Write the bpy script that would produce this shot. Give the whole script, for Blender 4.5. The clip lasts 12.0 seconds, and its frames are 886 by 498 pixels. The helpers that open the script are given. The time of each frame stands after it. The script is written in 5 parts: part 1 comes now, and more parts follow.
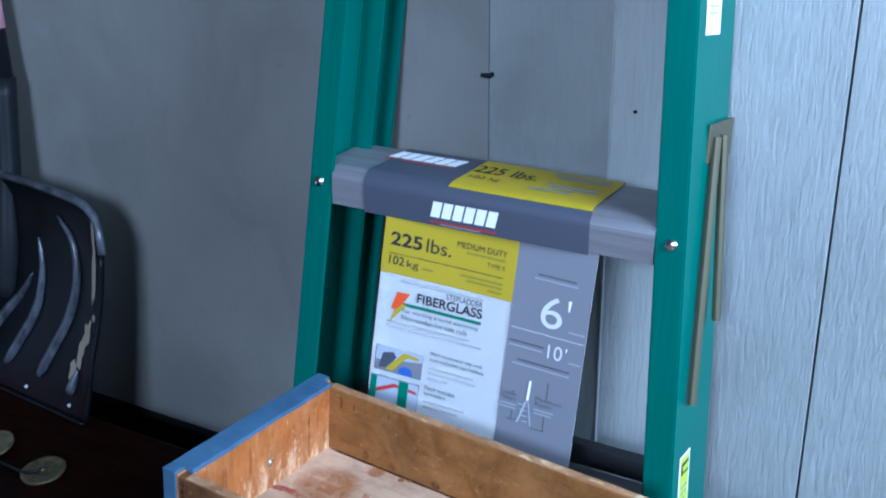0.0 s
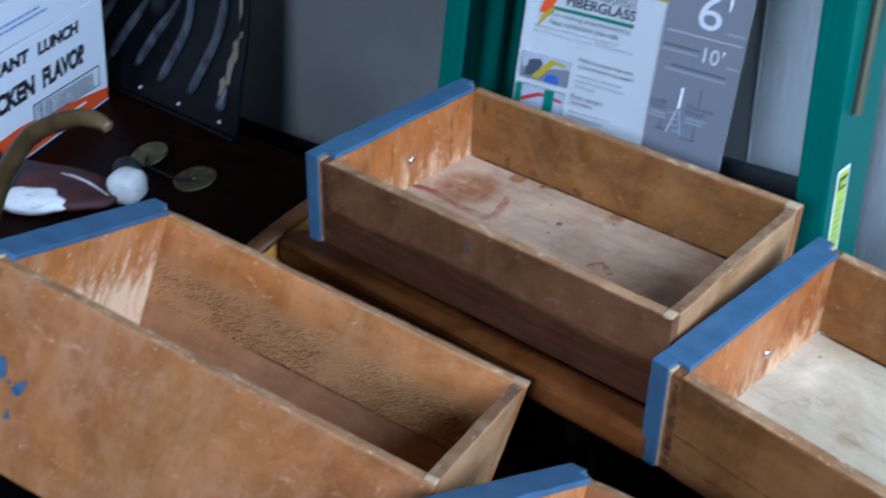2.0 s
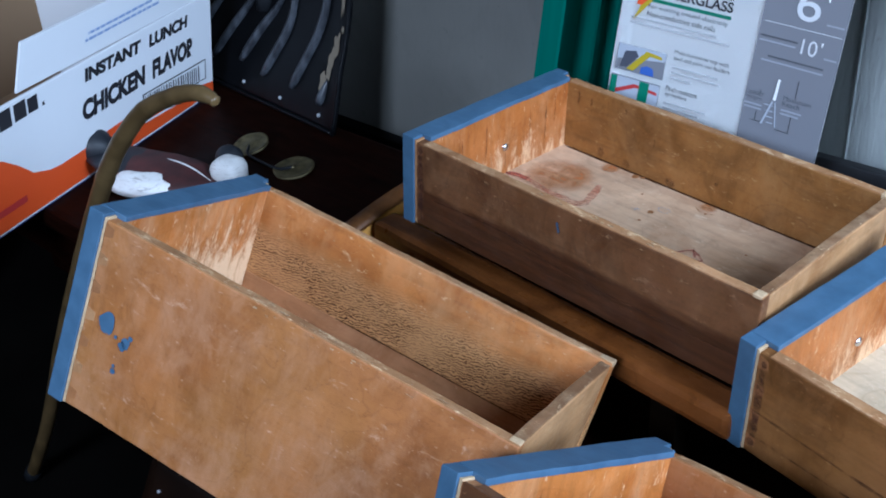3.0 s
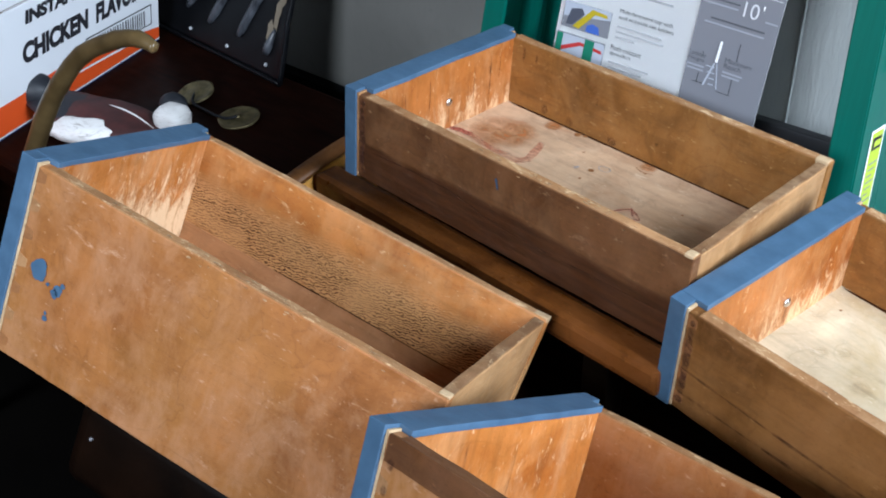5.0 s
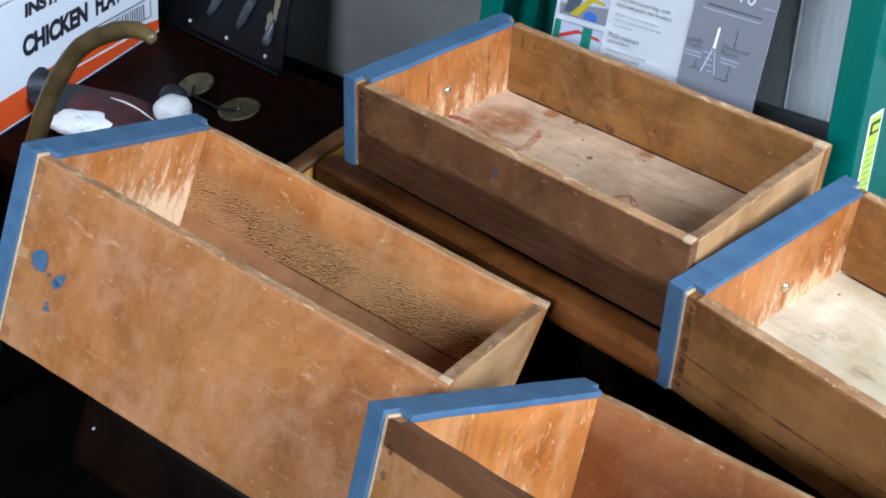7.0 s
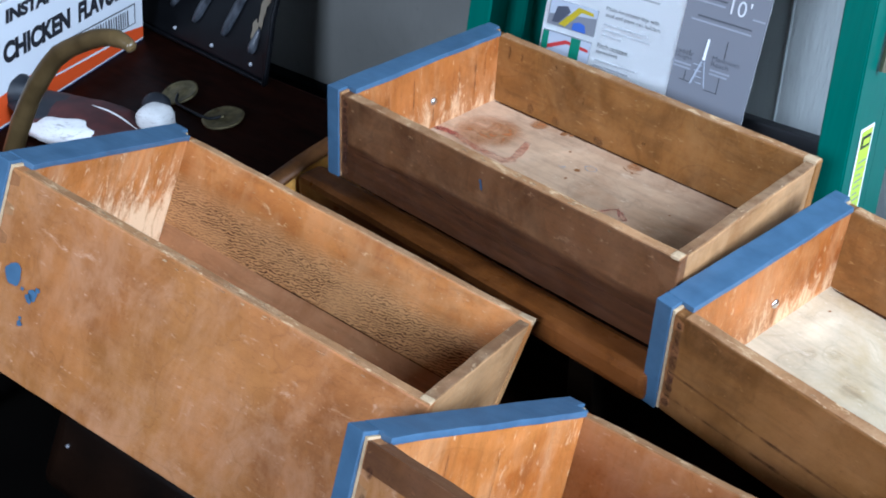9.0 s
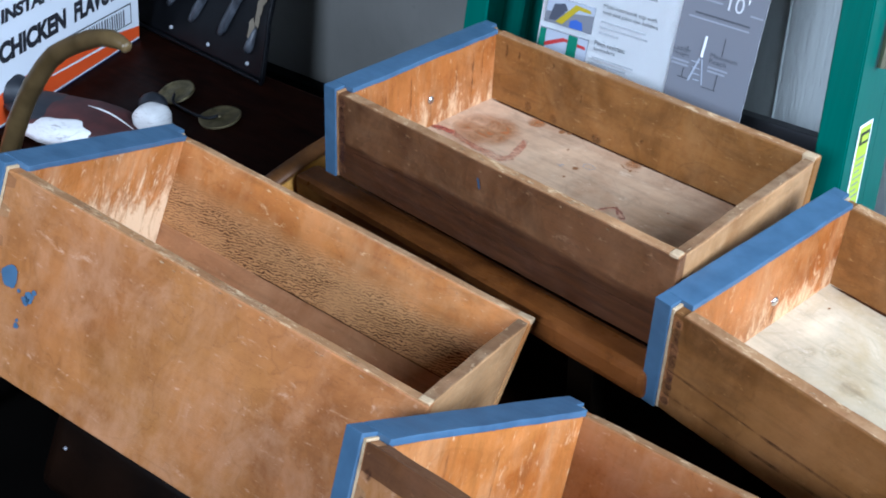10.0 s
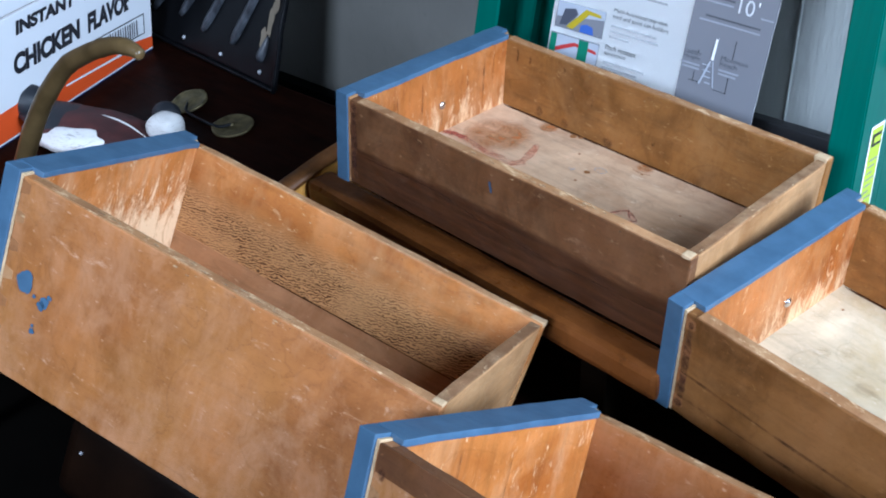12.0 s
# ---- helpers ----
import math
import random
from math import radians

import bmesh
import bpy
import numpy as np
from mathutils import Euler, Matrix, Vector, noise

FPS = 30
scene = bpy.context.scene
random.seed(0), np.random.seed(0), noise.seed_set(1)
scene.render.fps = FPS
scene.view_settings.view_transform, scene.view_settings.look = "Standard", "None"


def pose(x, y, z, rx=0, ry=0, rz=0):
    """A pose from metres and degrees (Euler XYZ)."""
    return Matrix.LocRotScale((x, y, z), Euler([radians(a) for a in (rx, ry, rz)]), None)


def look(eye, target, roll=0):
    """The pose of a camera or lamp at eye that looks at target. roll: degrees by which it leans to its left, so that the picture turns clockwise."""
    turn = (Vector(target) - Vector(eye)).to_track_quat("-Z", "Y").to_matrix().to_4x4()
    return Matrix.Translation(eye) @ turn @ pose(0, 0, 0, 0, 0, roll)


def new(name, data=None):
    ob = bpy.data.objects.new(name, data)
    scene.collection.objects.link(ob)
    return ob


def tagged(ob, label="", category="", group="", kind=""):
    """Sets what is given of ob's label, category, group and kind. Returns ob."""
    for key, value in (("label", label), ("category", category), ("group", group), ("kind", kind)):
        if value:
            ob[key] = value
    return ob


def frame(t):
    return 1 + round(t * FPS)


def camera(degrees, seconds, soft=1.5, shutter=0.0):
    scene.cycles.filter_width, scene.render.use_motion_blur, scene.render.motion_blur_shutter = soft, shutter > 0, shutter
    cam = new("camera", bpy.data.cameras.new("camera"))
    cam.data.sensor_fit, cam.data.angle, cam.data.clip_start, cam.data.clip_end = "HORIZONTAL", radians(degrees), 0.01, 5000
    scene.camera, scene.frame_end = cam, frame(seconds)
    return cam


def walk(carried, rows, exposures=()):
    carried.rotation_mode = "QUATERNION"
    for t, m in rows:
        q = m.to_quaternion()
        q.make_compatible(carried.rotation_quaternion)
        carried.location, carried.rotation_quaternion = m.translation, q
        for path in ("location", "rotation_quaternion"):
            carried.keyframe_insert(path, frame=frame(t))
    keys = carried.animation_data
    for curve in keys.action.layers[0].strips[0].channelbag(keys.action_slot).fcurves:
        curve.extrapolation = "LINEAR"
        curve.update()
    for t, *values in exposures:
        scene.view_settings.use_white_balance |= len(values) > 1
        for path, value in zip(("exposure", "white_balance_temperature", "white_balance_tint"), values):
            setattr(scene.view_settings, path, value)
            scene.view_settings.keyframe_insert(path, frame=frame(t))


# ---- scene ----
EXPOSURES = [(0.0, 0.0, 4650, 10), (0.5, -0.24, 4650, 10), (1.0, -0.32, 4650, 10), (1.5, -0.40, 4700, 10), (3.0, -0.24, 5100, 10), (3.5, -0.09, 5150, 10), (5.3, 0.04, 5950, 10), (7.7, 0.07, 5400, 10), (9.3, 0.07, 5280, 10), (12.0, 0.07, 5280, 10)]
cam = camera(43.86, 12.0, soft=1.9, shutter=0.6)
# seconds, eye, pitch, roll, yaw
ROWS = [
    (0.0, 0.6554, -1.0371, 1.2622, -21.876, 0.452, 29.619),
    (0.5, 0.6600, -1.0397, 1.2524, -22.654, 0.853, 30.131),
    (1.0, 0.6520, -1.0456, 1.2134, -23.887, 1.024, 30.397),
    (1.5, 0.6621, -1.0354, 1.1830, -27.951, 1.435, 33.346),
    (2.0, 0.6638, -1.0493, 1.1715, -32.440, 1.919, 37.359),
    (2.5, 0.6798, -1.0648, 1.1697, -31.958, 2.667, 40.460),
    (3.0, 0.6830, -1.0763, 1.1525, -31.228, 2.897, 42.233),
    (3.5, 0.6897, -1.0698, 1.1513, -31.915, 1.521, 41.934),
    (5.3, 0.6948, -1.0689, 1.1534, -33.703, 0.628, 40.877),
    (5.5, 0.6956, -1.0703, 1.1536, -33.535, 0.702, 40.945),
    (6.0, 0.6989, -1.0692, 1.1519, -33.883, 1.361, 40.827),
    (6.5, 0.6991, -1.0716, 1.1526, -34.197, 1.015, 40.954),
    (7.0, 0.7000, -1.0702, 1.1516, -34.034, 1.127, 40.771),
    (7.5, 0.6991, -1.0650, 1.1527, -33.568, 0.388, 40.391),
    (9.5, 0.6902, -1.0526, 1.1458, -33.762, 0.655, 40.482),
    (10.0, 0.6899, -1.0516, 1.1465, -33.816, 0.822, 40.223),
    (10.5, 0.6918, -1.0534, 1.1459, -33.695, 0.999, 40.224),
    (11.0, 0.6922, -1.0555, 1.1462, -33.175, 0.927, 40.462),
    (11.5, 0.6927, -1.0564, 1.1443, -32.950, 0.977, 40.479),
    (12.0, 0.6934, -1.0547, 1.1434, -33.278, 1.532, 40.573),
]
walk(cam, [(t, pose(x, y, z, 90 + p, r, w)) for t, x, y, z, p, r, w in ROWS], EXPOSURES)

# ---- light: daylight from large openings behind and to the right ----
world = bpy.data.worlds.new("world")
scene.world = world
world.use_nodes = True
wn = world.node_tree.nodes
sky = wn.new("ShaderNodeTexSky")
sky.sky_type, sky.sun_disc = "NISHITA", False
sky.sun_elevation, sky.sun_rotation = radians(40), radians(150)
world.node_tree.links.new(sky.outputs[0], wn["Background"].inputs[0])
wn["Background"].inputs[1].default_value = 0.1


def area(name, eye, target, sx, sy, watts, colour):
    lamp = bpy.data.lights.new(name, "AREA")
    lamp.shape, lamp.size, lamp.size_y, lamp.energy, lamp.color = "RECTANGLE", sx, sy, watts, colour
    ob = new(name, lamp)
    ob.matrix_world = look(eye, target)
    return ob


area("doorway_light", (2.06, -0.62, 1.72), (0.10, -0.50, 0.95), 0.85, 1.05, 82, (0.84, 0.93, 1.0))
area("window_light", (0.85, -2.82, 1.95), (-0.1, -0.10, 0.85), 0.60, 0.55, 63, (0.90, 0.95, 1.0))

# ---- materials ----
def mat(name, colour=(0.5, 0.5, 0.5), rough=0.6, metal=0.0):
    m = bpy.data.materials.new(name)
    m.use_nodes = True
    b = m.node_tree.nodes["Principled BSDF"]
    b.inputs["Base Color"].default_value = (*colour, 1)
    b.inputs["Roughness"].default_value = rough
    b.inputs["Metallic"].default_value = metal
    return m


def node(m, kind, **props):
    n = m.node_tree.nodes.new(kind)
    for k, v in props.items():
        if k in n.inputs:
            n.inputs[k].default_value = v
    return n


def link(m, a, b):
    m.node_tree.links.new(a, b)


def coords(m, scale, source="Object"):
    """Object coordinates, scaled, and shifted for each object."""
    tc = node(m, "ShaderNodeTexCoord")
    mp = node(m, "ShaderNodeMapping")
    mp.inputs["Scale"].default_value = scale
    link(m, tc.outputs[source], mp.inputs["Vector"])
    info = node(m, "ShaderNodeObjectInfo")
    mul = m.node_tree.nodes.new("ShaderNodeMath")
    mul.operation = "MULTIPLY"
    mul.inputs[1].default_value = 37.0
    link(m, info.outputs["Random"], mul.inputs[0])
    link(m, mul.outputs[0], mp.inputs["Location"])
    return mp.outputs[0]


def noisy(m, scale, detail=5, size=(1, 1, 1), distortion=0.0, rough=0.55):
    n = node(m, "ShaderNodeTexNoise", Scale=scale, Detail=detail, Distortion=distortion, Roughness=rough)
    link(m, coords(m, size), n.inputs["Vector"])
    return n.outputs["Fac"]


def ramp(m, fac, stops):
    r = node(m, "ShaderNodeValToRGB")
    e = r.color_ramp.elements
    while len(e) < len(stops):
        e.new(0.5)
    for el, (pos, c) in zip(e, stops):
        el.position, el.color = pos, (*c, 1)
    link(m, fac, r.inputs[0])
    return r.outputs[0]


def mix(m, fac, a, b, mode="MIX"):
    n = m.node_tree.nodes.new("ShaderNodeMix")
    n.data_type, n.blend_type = "RGBA", mode
    for sock, val in ((n.inputs[0], fac), (n.inputs[6], a), (n.inputs[7], b)):
        if isinstance(val, (int, float)):
            sock.default_value = val
        elif isinstance(val, tuple):
            sock.default_value = (*val, 1)
        else:
            link(m, val, sock)
    return n.outputs[2]


def finish(m, colour, bump=None, strength=0.2, distance=0.001, rough=None):
    b = m.node_tree.nodes["Principled BSDF"]
    if colour is not None:
        link(m, colour, b.inputs["Base Color"])
    if bump is not None:
        bp = node(m, "ShaderNodeBump", Strength=strength, Distance=distance)
        link(m, bump, bp.inputs["Height"])
        link(m, bp.outputs[0], b.inputs["Normal"])
    if rough is not None:
        link(m, rough, b.inputs["Roughness"])
    return m


def dull(m, level):
    m.node_tree.nodes["Principled BSDF"].inputs["Specular IOR Level"].default_value = level
    return m


def bw(v):
    return (v, v, v)


def drawer_wood(name, dark, mid, pale, wear, gloss=0.45, along="x", speck=0.5, grainy=0.45, smeary=0.42, gilt=0.0):
    """Old shellacked board: long grain, cloudy stain, fine scratches, and pale scuffs where the finish has gone."""
    dark, mid, pale = (tuple(v * 0.92 for v in c) for c in (dark, mid, pale))
    m = mat(name, mid, gloss)
    g = {"x": (2.5, 30, 30), "y": (30, 2.5, 30), "z": (30, 30, 2.5)}[along]
    s1 = {"x": (1, 2.4, 2.4), "y": (2.4, 1, 2.4), "z": (2.4, 2.4, 1)}[along]
    grain = noisy(m, 5, 7, g, 0.3, 0.65)
    cloud = noisy(m, 11, 5, (1, 1, 1), 0.9, 0.6)
    blot = noisy(m, 26, 6, (1, 1, 1), 0.4, 0.7)
    scuff = noisy(m, 46, 8, s1, 0.5, 0.72)
    fine = noisy(m, 260, 4, s1, 0.0, 0.7)
    c = ramp(m, cloud, [(0.32, dark), (0.52, mid), (0.70, tuple(min(1, v * 1.25 + 0.01) for v in mid))])
    gild = noisy(m, 4.5, 3, (1, 1, 0.8), 0.2, 0.5)
    c = mix(m, ramp(m, gild, [(0.44, bw(0)), (0.60, bw(gilt))]), c, (mid[0] * 0.86, mid[1] * 1.08, mid[2] * 0.95))
    c = mix(m, ramp(m, blot, [(0.45, bw(0)), (0.75, bw(0.45))]), c, tuple(v * 0.55 for v in mid))
    c = mix(m, grainy, c, ramp(m, grain, [(0.28, bw(0.38)), (0.5, bw(0.9)), (0.7, bw(1.0))]), "MULTIPLY")
    c = mix(m, ramp(m, fine, [(0.56, bw(0)), (0.74, bw(speck))]), c, tuple(v * 0.6 for v in dark))
    chip = noisy(m, 150, 5, tuple(v * 0.8 for v in s1), 0.3, 0.6)
    c = mix(m, ramp(m, chip, [(0.64, bw(0)), (0.70, bw(0.75))]), c, pale)
    smear = noisy(m, 14, 5, {"x": (1.5, 1.5, 0.9), "y": (1.5, 1.5, 0.9), "z": (1.6, 1.6, 0.6)}[along], 0.4, 0.72)
    c = mix(m, ramp(m, smear, [(0.50, bw(0)), (0.70, bw(smeary))]), c, tuple(0.35 * a + 0.65 * b for a, b in zip(mid, pale)))
    crease = noisy(m, 11, 3, (1, 1, 1), 0.9, 0.5)
    c = mix(m, ramp(m, crease, [(0.493, bw(0)), (0.5, bw(0.22)), (0.507, bw(0))]), c, tuple(v * 0.5 for v in dark))
    patch = noisy(m, 15, 8, (1.4, 1.4, 0.6), 0.25, 0.74)
    c = mix(m, ramp(m, patch, [(0.48, bw(0)), (0.62, bw(0.7 * smeary))]), c, tuple(0.55 * a + 0.45 * b for a, b in zip(mid, pale)))
    w = ramp(m, scuff, [(0.66 - wear * 0.3, bw(0)), (0.74 - wear * 0.26, bw(0.8))])
    c = mix(m, w, c, pale)
    dull(m, 0.32)
    return finish(m, c, mix(m, 0.5, grain, fine), 0.35, 0.0008, ramp(m, scuff, [(0.3, bw(gloss - 0.08)), (0.7, bw(min(1, gloss + 0.3)))]))


WOOD_OUT = drawer_wood("drawer_side_wood", (0.255, 0.084, 0.016), (0.390, 0.145, 0.038), (0.58, 0.33, 0.190), 0.19, grainy=0.24, smeary=0.62, gilt=0.5)
# Near-side woods of the shallow drawers: their tones include the shade on those faces.
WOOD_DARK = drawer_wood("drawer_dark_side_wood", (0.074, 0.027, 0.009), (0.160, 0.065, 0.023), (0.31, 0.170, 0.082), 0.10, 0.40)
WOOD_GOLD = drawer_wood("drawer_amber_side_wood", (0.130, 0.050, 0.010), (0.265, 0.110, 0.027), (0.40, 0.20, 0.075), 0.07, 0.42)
WOOD_IN = drawer_wood("drawer_front_inner_wood", (0.36, 0.100, 0.014), (0.49, 0.170, 0.036), (0.84, 0.57, 0.33), 0.20, 0.34, along="z")
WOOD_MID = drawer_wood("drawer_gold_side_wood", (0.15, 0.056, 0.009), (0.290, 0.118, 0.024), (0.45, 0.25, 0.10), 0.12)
WOOD_BACK = drawer_wood("drawer_back_wood", (0.36, 0.165, 0.058), (0.50, 0.262, 0.108), (0.66, 0.42, 0.22), 0.15, along="y", speck=0.25)
WOOD_EDGE = drawer_wood("drawer_edge_wood", (0.25, 0.112, 0.042), (0.36, 0.175, 0.068), (0.78, 0.54, 0.30), 0.34, 0.8, speck=0.25, grainy=0.25)
WOOD_FLOOR = drawer_wood("drawer_floor_wood", (0.43, 0.235, 0.120), (0.58, 0.375, 0.225), (0.70, 0.52, 0.36), 0.2, 0.75, speck=0.3)
WOOD_PALE = drawer_wood("drawer_pale_floor_wood", (0.58, 0.43, 0.24), (0.68, 0.55, 0.37), (0.75, 0.63, 0.46), 0.2, 0.75, speck=0.25)
WOOD_EDGE_ACROSS = drawer_wood("drawer_back_edge_wood", (0.13, 0.058, 0.022), (0.23, 0.112, 0.046), (0.74, 0.52, 0.30), 0.20, 0.8, along="y")
CREAM = drawer_wood("bare_cream_wood", (0.46, 0.29, 0.15), (0.60, 0.42, 0.24), (0.72, 0.56, 0.36), 0.2, 0.7)


def bared(m, depth, pale, start):
    """Finish worn off in upright streaks, the more the lower."""
    tc = node(m, "ShaderNodeTexCoord")
    sep = node(m, "ShaderNodeSeparateXYZ")
    link(m, tc.outputs["Object"], sep.inputs[0])
    rng = node(m, "ShaderNodeMapRange")
    for k, v in zip(range(1, 5), (-0.004, -depth, -0.17, 0.17)):
        rng.inputs[k].default_value = v
    link(m, sep.outputs[2], rng.inputs[0])
    add = m.node_tree.nodes.new("ShaderNodeMath")
    link(m, noisy(m, 74, 9, (1, 1.3, 0.5), 0.5, 0.76), add.inputs[0])
    link(m, rng.outputs[0], add.inputs[1])
    b = m.node_tree.nodes["Principled BSDF"]
    old = b.inputs["Base Color"].links[0].from_socket
    link(m, mix(m, ramp(m, add.outputs[0], [(start, bw(0)), (start + 0.17, bw(0.85))]), old, pale), b.inputs["Base Color"])
    return m


WOOD_IN_LOW = drawer_wood("shallow_front_inner_wood", (0.31, 0.080, 0.011), (0.43, 0.138, 0.027), (0.72, 0.44, 0.22), 0.16, 0.34, along="z")
bared(WOOD_IN, 0.080, (0.86, 0.60, 0.36), 0.47)
WOOD_IN_DEEP = drawer_wood("orange_front_inner_wood", (0.38, 0.105, 0.015), (0.52, 0.180, 0.038), (0.78, 0.50, 0.27), 0.18, 0.34, along="z")
bared(WOOD_IN_DEEP, 0.150, (0.80, 0.52, 0.29), 0.60)
bared(WOOD_IN_LOW, 0.085, (0.80, 0.52, 0.29), 0.56)
PIN_LIGHT = drawer_wood("dovetail_light_wood", (0.30, 0.14, 0.052), (0.40, 0.20, 0.082), (0.58, 0.38, 0.20), 0.1)
PIN_DARK = drawer_wood("dovetail_dark_wood", (0.23, 0.088, 0.026), (0.31, 0.128, 0.042), (0.40, 0.20, 0.09), 0.05)

PIN_RED = drawer_wood("dovetail_red_wood", (0.085, 0.031, 0.010), (0.140, 0.054, 0.018), (0.24, 0.11, 0.045), 0.05)


def crackled(m, z_top, z_low):
    """Rows of short wavy cracks in the finish, in a band of the board."""
    tc = node(m, "ShaderNodeTexCoord")
    sep = node(m, "ShaderNodeSeparateXYZ")
    link(m, tc.outputs["Object"], sep.inputs[0])
    edge = m.node_tree.nodes.new("ShaderNodeMath")
    edge.operation = "MULTIPLY_ADD"
    edge.inputs[1].default_value, edge.inputs[2].default_value = 0.018, -0.009
    link(m, noisy(m, 30, 3), edge.inputs[0])
    add = m.node_tree.nodes.new("ShaderNodeMath")
    link(m, sep.outputs[2], add.inputs[0])
    link(m, edge.outputs[0], add.inputs[1])
    rng = node(m, "ShaderNodeMapRange")
    for k, v in zip(range(1, 5), (z_top + 0.012, z_top - 0.008, 0.0, 1.0)):
        rng.inputs[k].default_value = v
    link(m, add.outputs[0], rng.inputs[0])
    low = node(m, "ShaderNodeMapRange")
    for k, v in zip(range(1, 5), (z_low - 0.004, z_low + 0.006, 0.0, 1.0)):
        low.inputs[k].default_value = v
    link(m, add.outputs[0], low.inputs[0])
    band = m.node_tree.nodes.new("ShaderNodeMath")
    band.operation = "MULTIPLY"
    link(m, rng.outputs[0], band.inputs[0])
    link(m, low.outputs[0], band.inputs[1])
    wave = node(m, "ShaderNodeTexWave", Scale=132.0, Distortion=9.0, Detail=2.0, **{"Detail Scale": 1.5, "Detail Roughness": 0.5})
    wave.wave_type, wave.bands_direction = "BANDS", "Z"
    tilt = node(m, "ShaderNodeMapping")
    tilt.inputs["Rotation"].default_value = (0, radians(14), 0)
    tilt.inputs["Scale"].default_value = (0.85, 1, 1)
    link(m, tc.outputs["Object"], tilt.inputs["Vector"])
    link(m, tilt.outputs[0], wave.inputs["Vector"])
    broken = m.node_tree.nodes.new("ShaderNodeMath")
    broken.operation = "MULTIPLY"
    link(m, ramp(m, wave.outputs["Fac"], [(0.24, bw(1)), (0.48, bw(0))]), broken.inputs[0])
    link(m, ramp(m, noisy(m, 260, 3, (1, 1, 1), 0.5), [(0.34, bw(0)), (0.46, bw(1.0))]), broken.inputs[1])
    thin = m.node_tree.nodes.new("ShaderNodeMath")
    thin.operation = "MULTIPLY"
    link(m, broken.outputs[0], thin.inputs[0])
    link(m, ramp(m, noisy(m, 22, 4, (1, 1, 1), 0.6), [(0.34, bw(0.35)), (0.58, bw(1.0))]), thin.inputs[1])
    crack = thin.outputs[0]
    both = m.node_tree.nodes.new("ShaderNodeMath")
    both.operation = "MULTIPLY"
    link(m, crack, both.inputs[0])
    link(m, band.outputs[0], both.inputs[1])
    b = m.node_tree.nodes["Principled BSDF"]
    old = b.inputs["Base Color"].links[0].from_socket
    pale = mix(m, band.outputs[0], old, (0.60, 0.320, 0.130))
    half_pale = mix(m, 0.8, old, pale)
    link(m, mix(m, both.outputs[0], half_pale, (0.085, 0.028, 0.008)), b.inputs["Base Color"])
    return m


WOOD_CRACK = crackled(drawer_wood("drawer_crackled_wood", (0.30, 0.094, 0.016), (0.45, 0.162, 0.034), (0.64, 0.40, 0.20), 0.14, 0.36), -0.043, -0.086)

TAN_FLOOR = drawer_wood("drawer_tan_floor_wood", (0.38, 0.160, 0.060), (0.51, 0.245, 0.105), (0.62, 0.36, 0.19), 0.12, 0.6, speck=0.2)


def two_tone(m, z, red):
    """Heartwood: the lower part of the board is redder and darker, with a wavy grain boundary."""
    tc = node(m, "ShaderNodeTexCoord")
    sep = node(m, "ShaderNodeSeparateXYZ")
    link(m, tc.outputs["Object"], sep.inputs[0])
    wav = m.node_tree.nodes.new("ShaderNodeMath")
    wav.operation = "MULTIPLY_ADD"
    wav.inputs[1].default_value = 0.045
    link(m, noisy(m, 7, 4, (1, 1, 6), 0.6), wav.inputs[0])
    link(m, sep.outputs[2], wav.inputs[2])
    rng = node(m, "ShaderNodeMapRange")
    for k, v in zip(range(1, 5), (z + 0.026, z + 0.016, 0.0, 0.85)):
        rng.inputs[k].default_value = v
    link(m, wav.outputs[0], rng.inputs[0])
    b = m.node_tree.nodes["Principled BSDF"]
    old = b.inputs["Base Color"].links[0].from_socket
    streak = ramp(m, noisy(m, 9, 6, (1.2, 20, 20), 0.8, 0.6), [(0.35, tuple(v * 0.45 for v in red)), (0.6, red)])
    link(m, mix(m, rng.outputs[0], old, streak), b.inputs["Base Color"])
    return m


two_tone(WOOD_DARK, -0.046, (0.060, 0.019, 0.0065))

BLUE = mat("blue_paint", (0.045, 0.17, 0.37), 0.45)
finish(BLUE, ramp(BLUE, noisy(BLUE, 60, 5), [(0.3, (0.046, 0.096, 0.165)), (0.7, (0.068, 0.134, 0.220))]), noisy(BLUE, 220, 3), 0.25, 0.0005)

TABLE = mat("dark_mahogany", (0.03, 0.010, 0.007), 0.4)
tg = noisy(TABLE, 5, 6, (3, 30, 30), 0.5)
finish(TABLE, ramp(TABLE, tg, [(0.3, (0.002, 0.0006, 0.0004)), (0.7, (0.011, 0.0028, 0.0013))]), tg, 0.15, 0.0005,
       ramp(TABLE, noisy(TABLE, 14, 5), [(0.3, bw(0.32)), (0.7, bw(0.6))]))

RAILWOOD = drawer_wood("stained_rail_wood", (0.068, 0.019, 0.0038), (0.170, 0.054, 0.0105), (0.28, 0.105, 0.029), 0.06, 0.28)
dull(RAILWOOD, 0.22)
# Near-black oak: the shade in the gap under the drawers is in this colour.
SHADE_OAK = mat("shade_oak", (0.014, 0.008, 0.005), 0.6)
finish(SHADE_OAK, ramp(SHADE_OAK, noisy(SHADE_OAK, 6, 6, (3, 30, 30)), [(0.3, (0.0015, 0.001, 0.0006)), (0.7, (0.005, 0.003, 0.0017))]))
dull(SHADE_OAK, 0.03), dull(TABLE, 0.035)
CAPWOOD = drawer_wood("brown_cap_wood", (0.10, 0.036, 0.009), (0.20, 0.080, 0.022), (0.30, 0.14, 0.05), 0.05, 0.35)
AMBER = drawer_wood("amber_wood", (0.46, 0.19, 0.025), (0.66, 0.31, 0.055), (0.74, 0.42, 0.13), 0.1, 0.35)

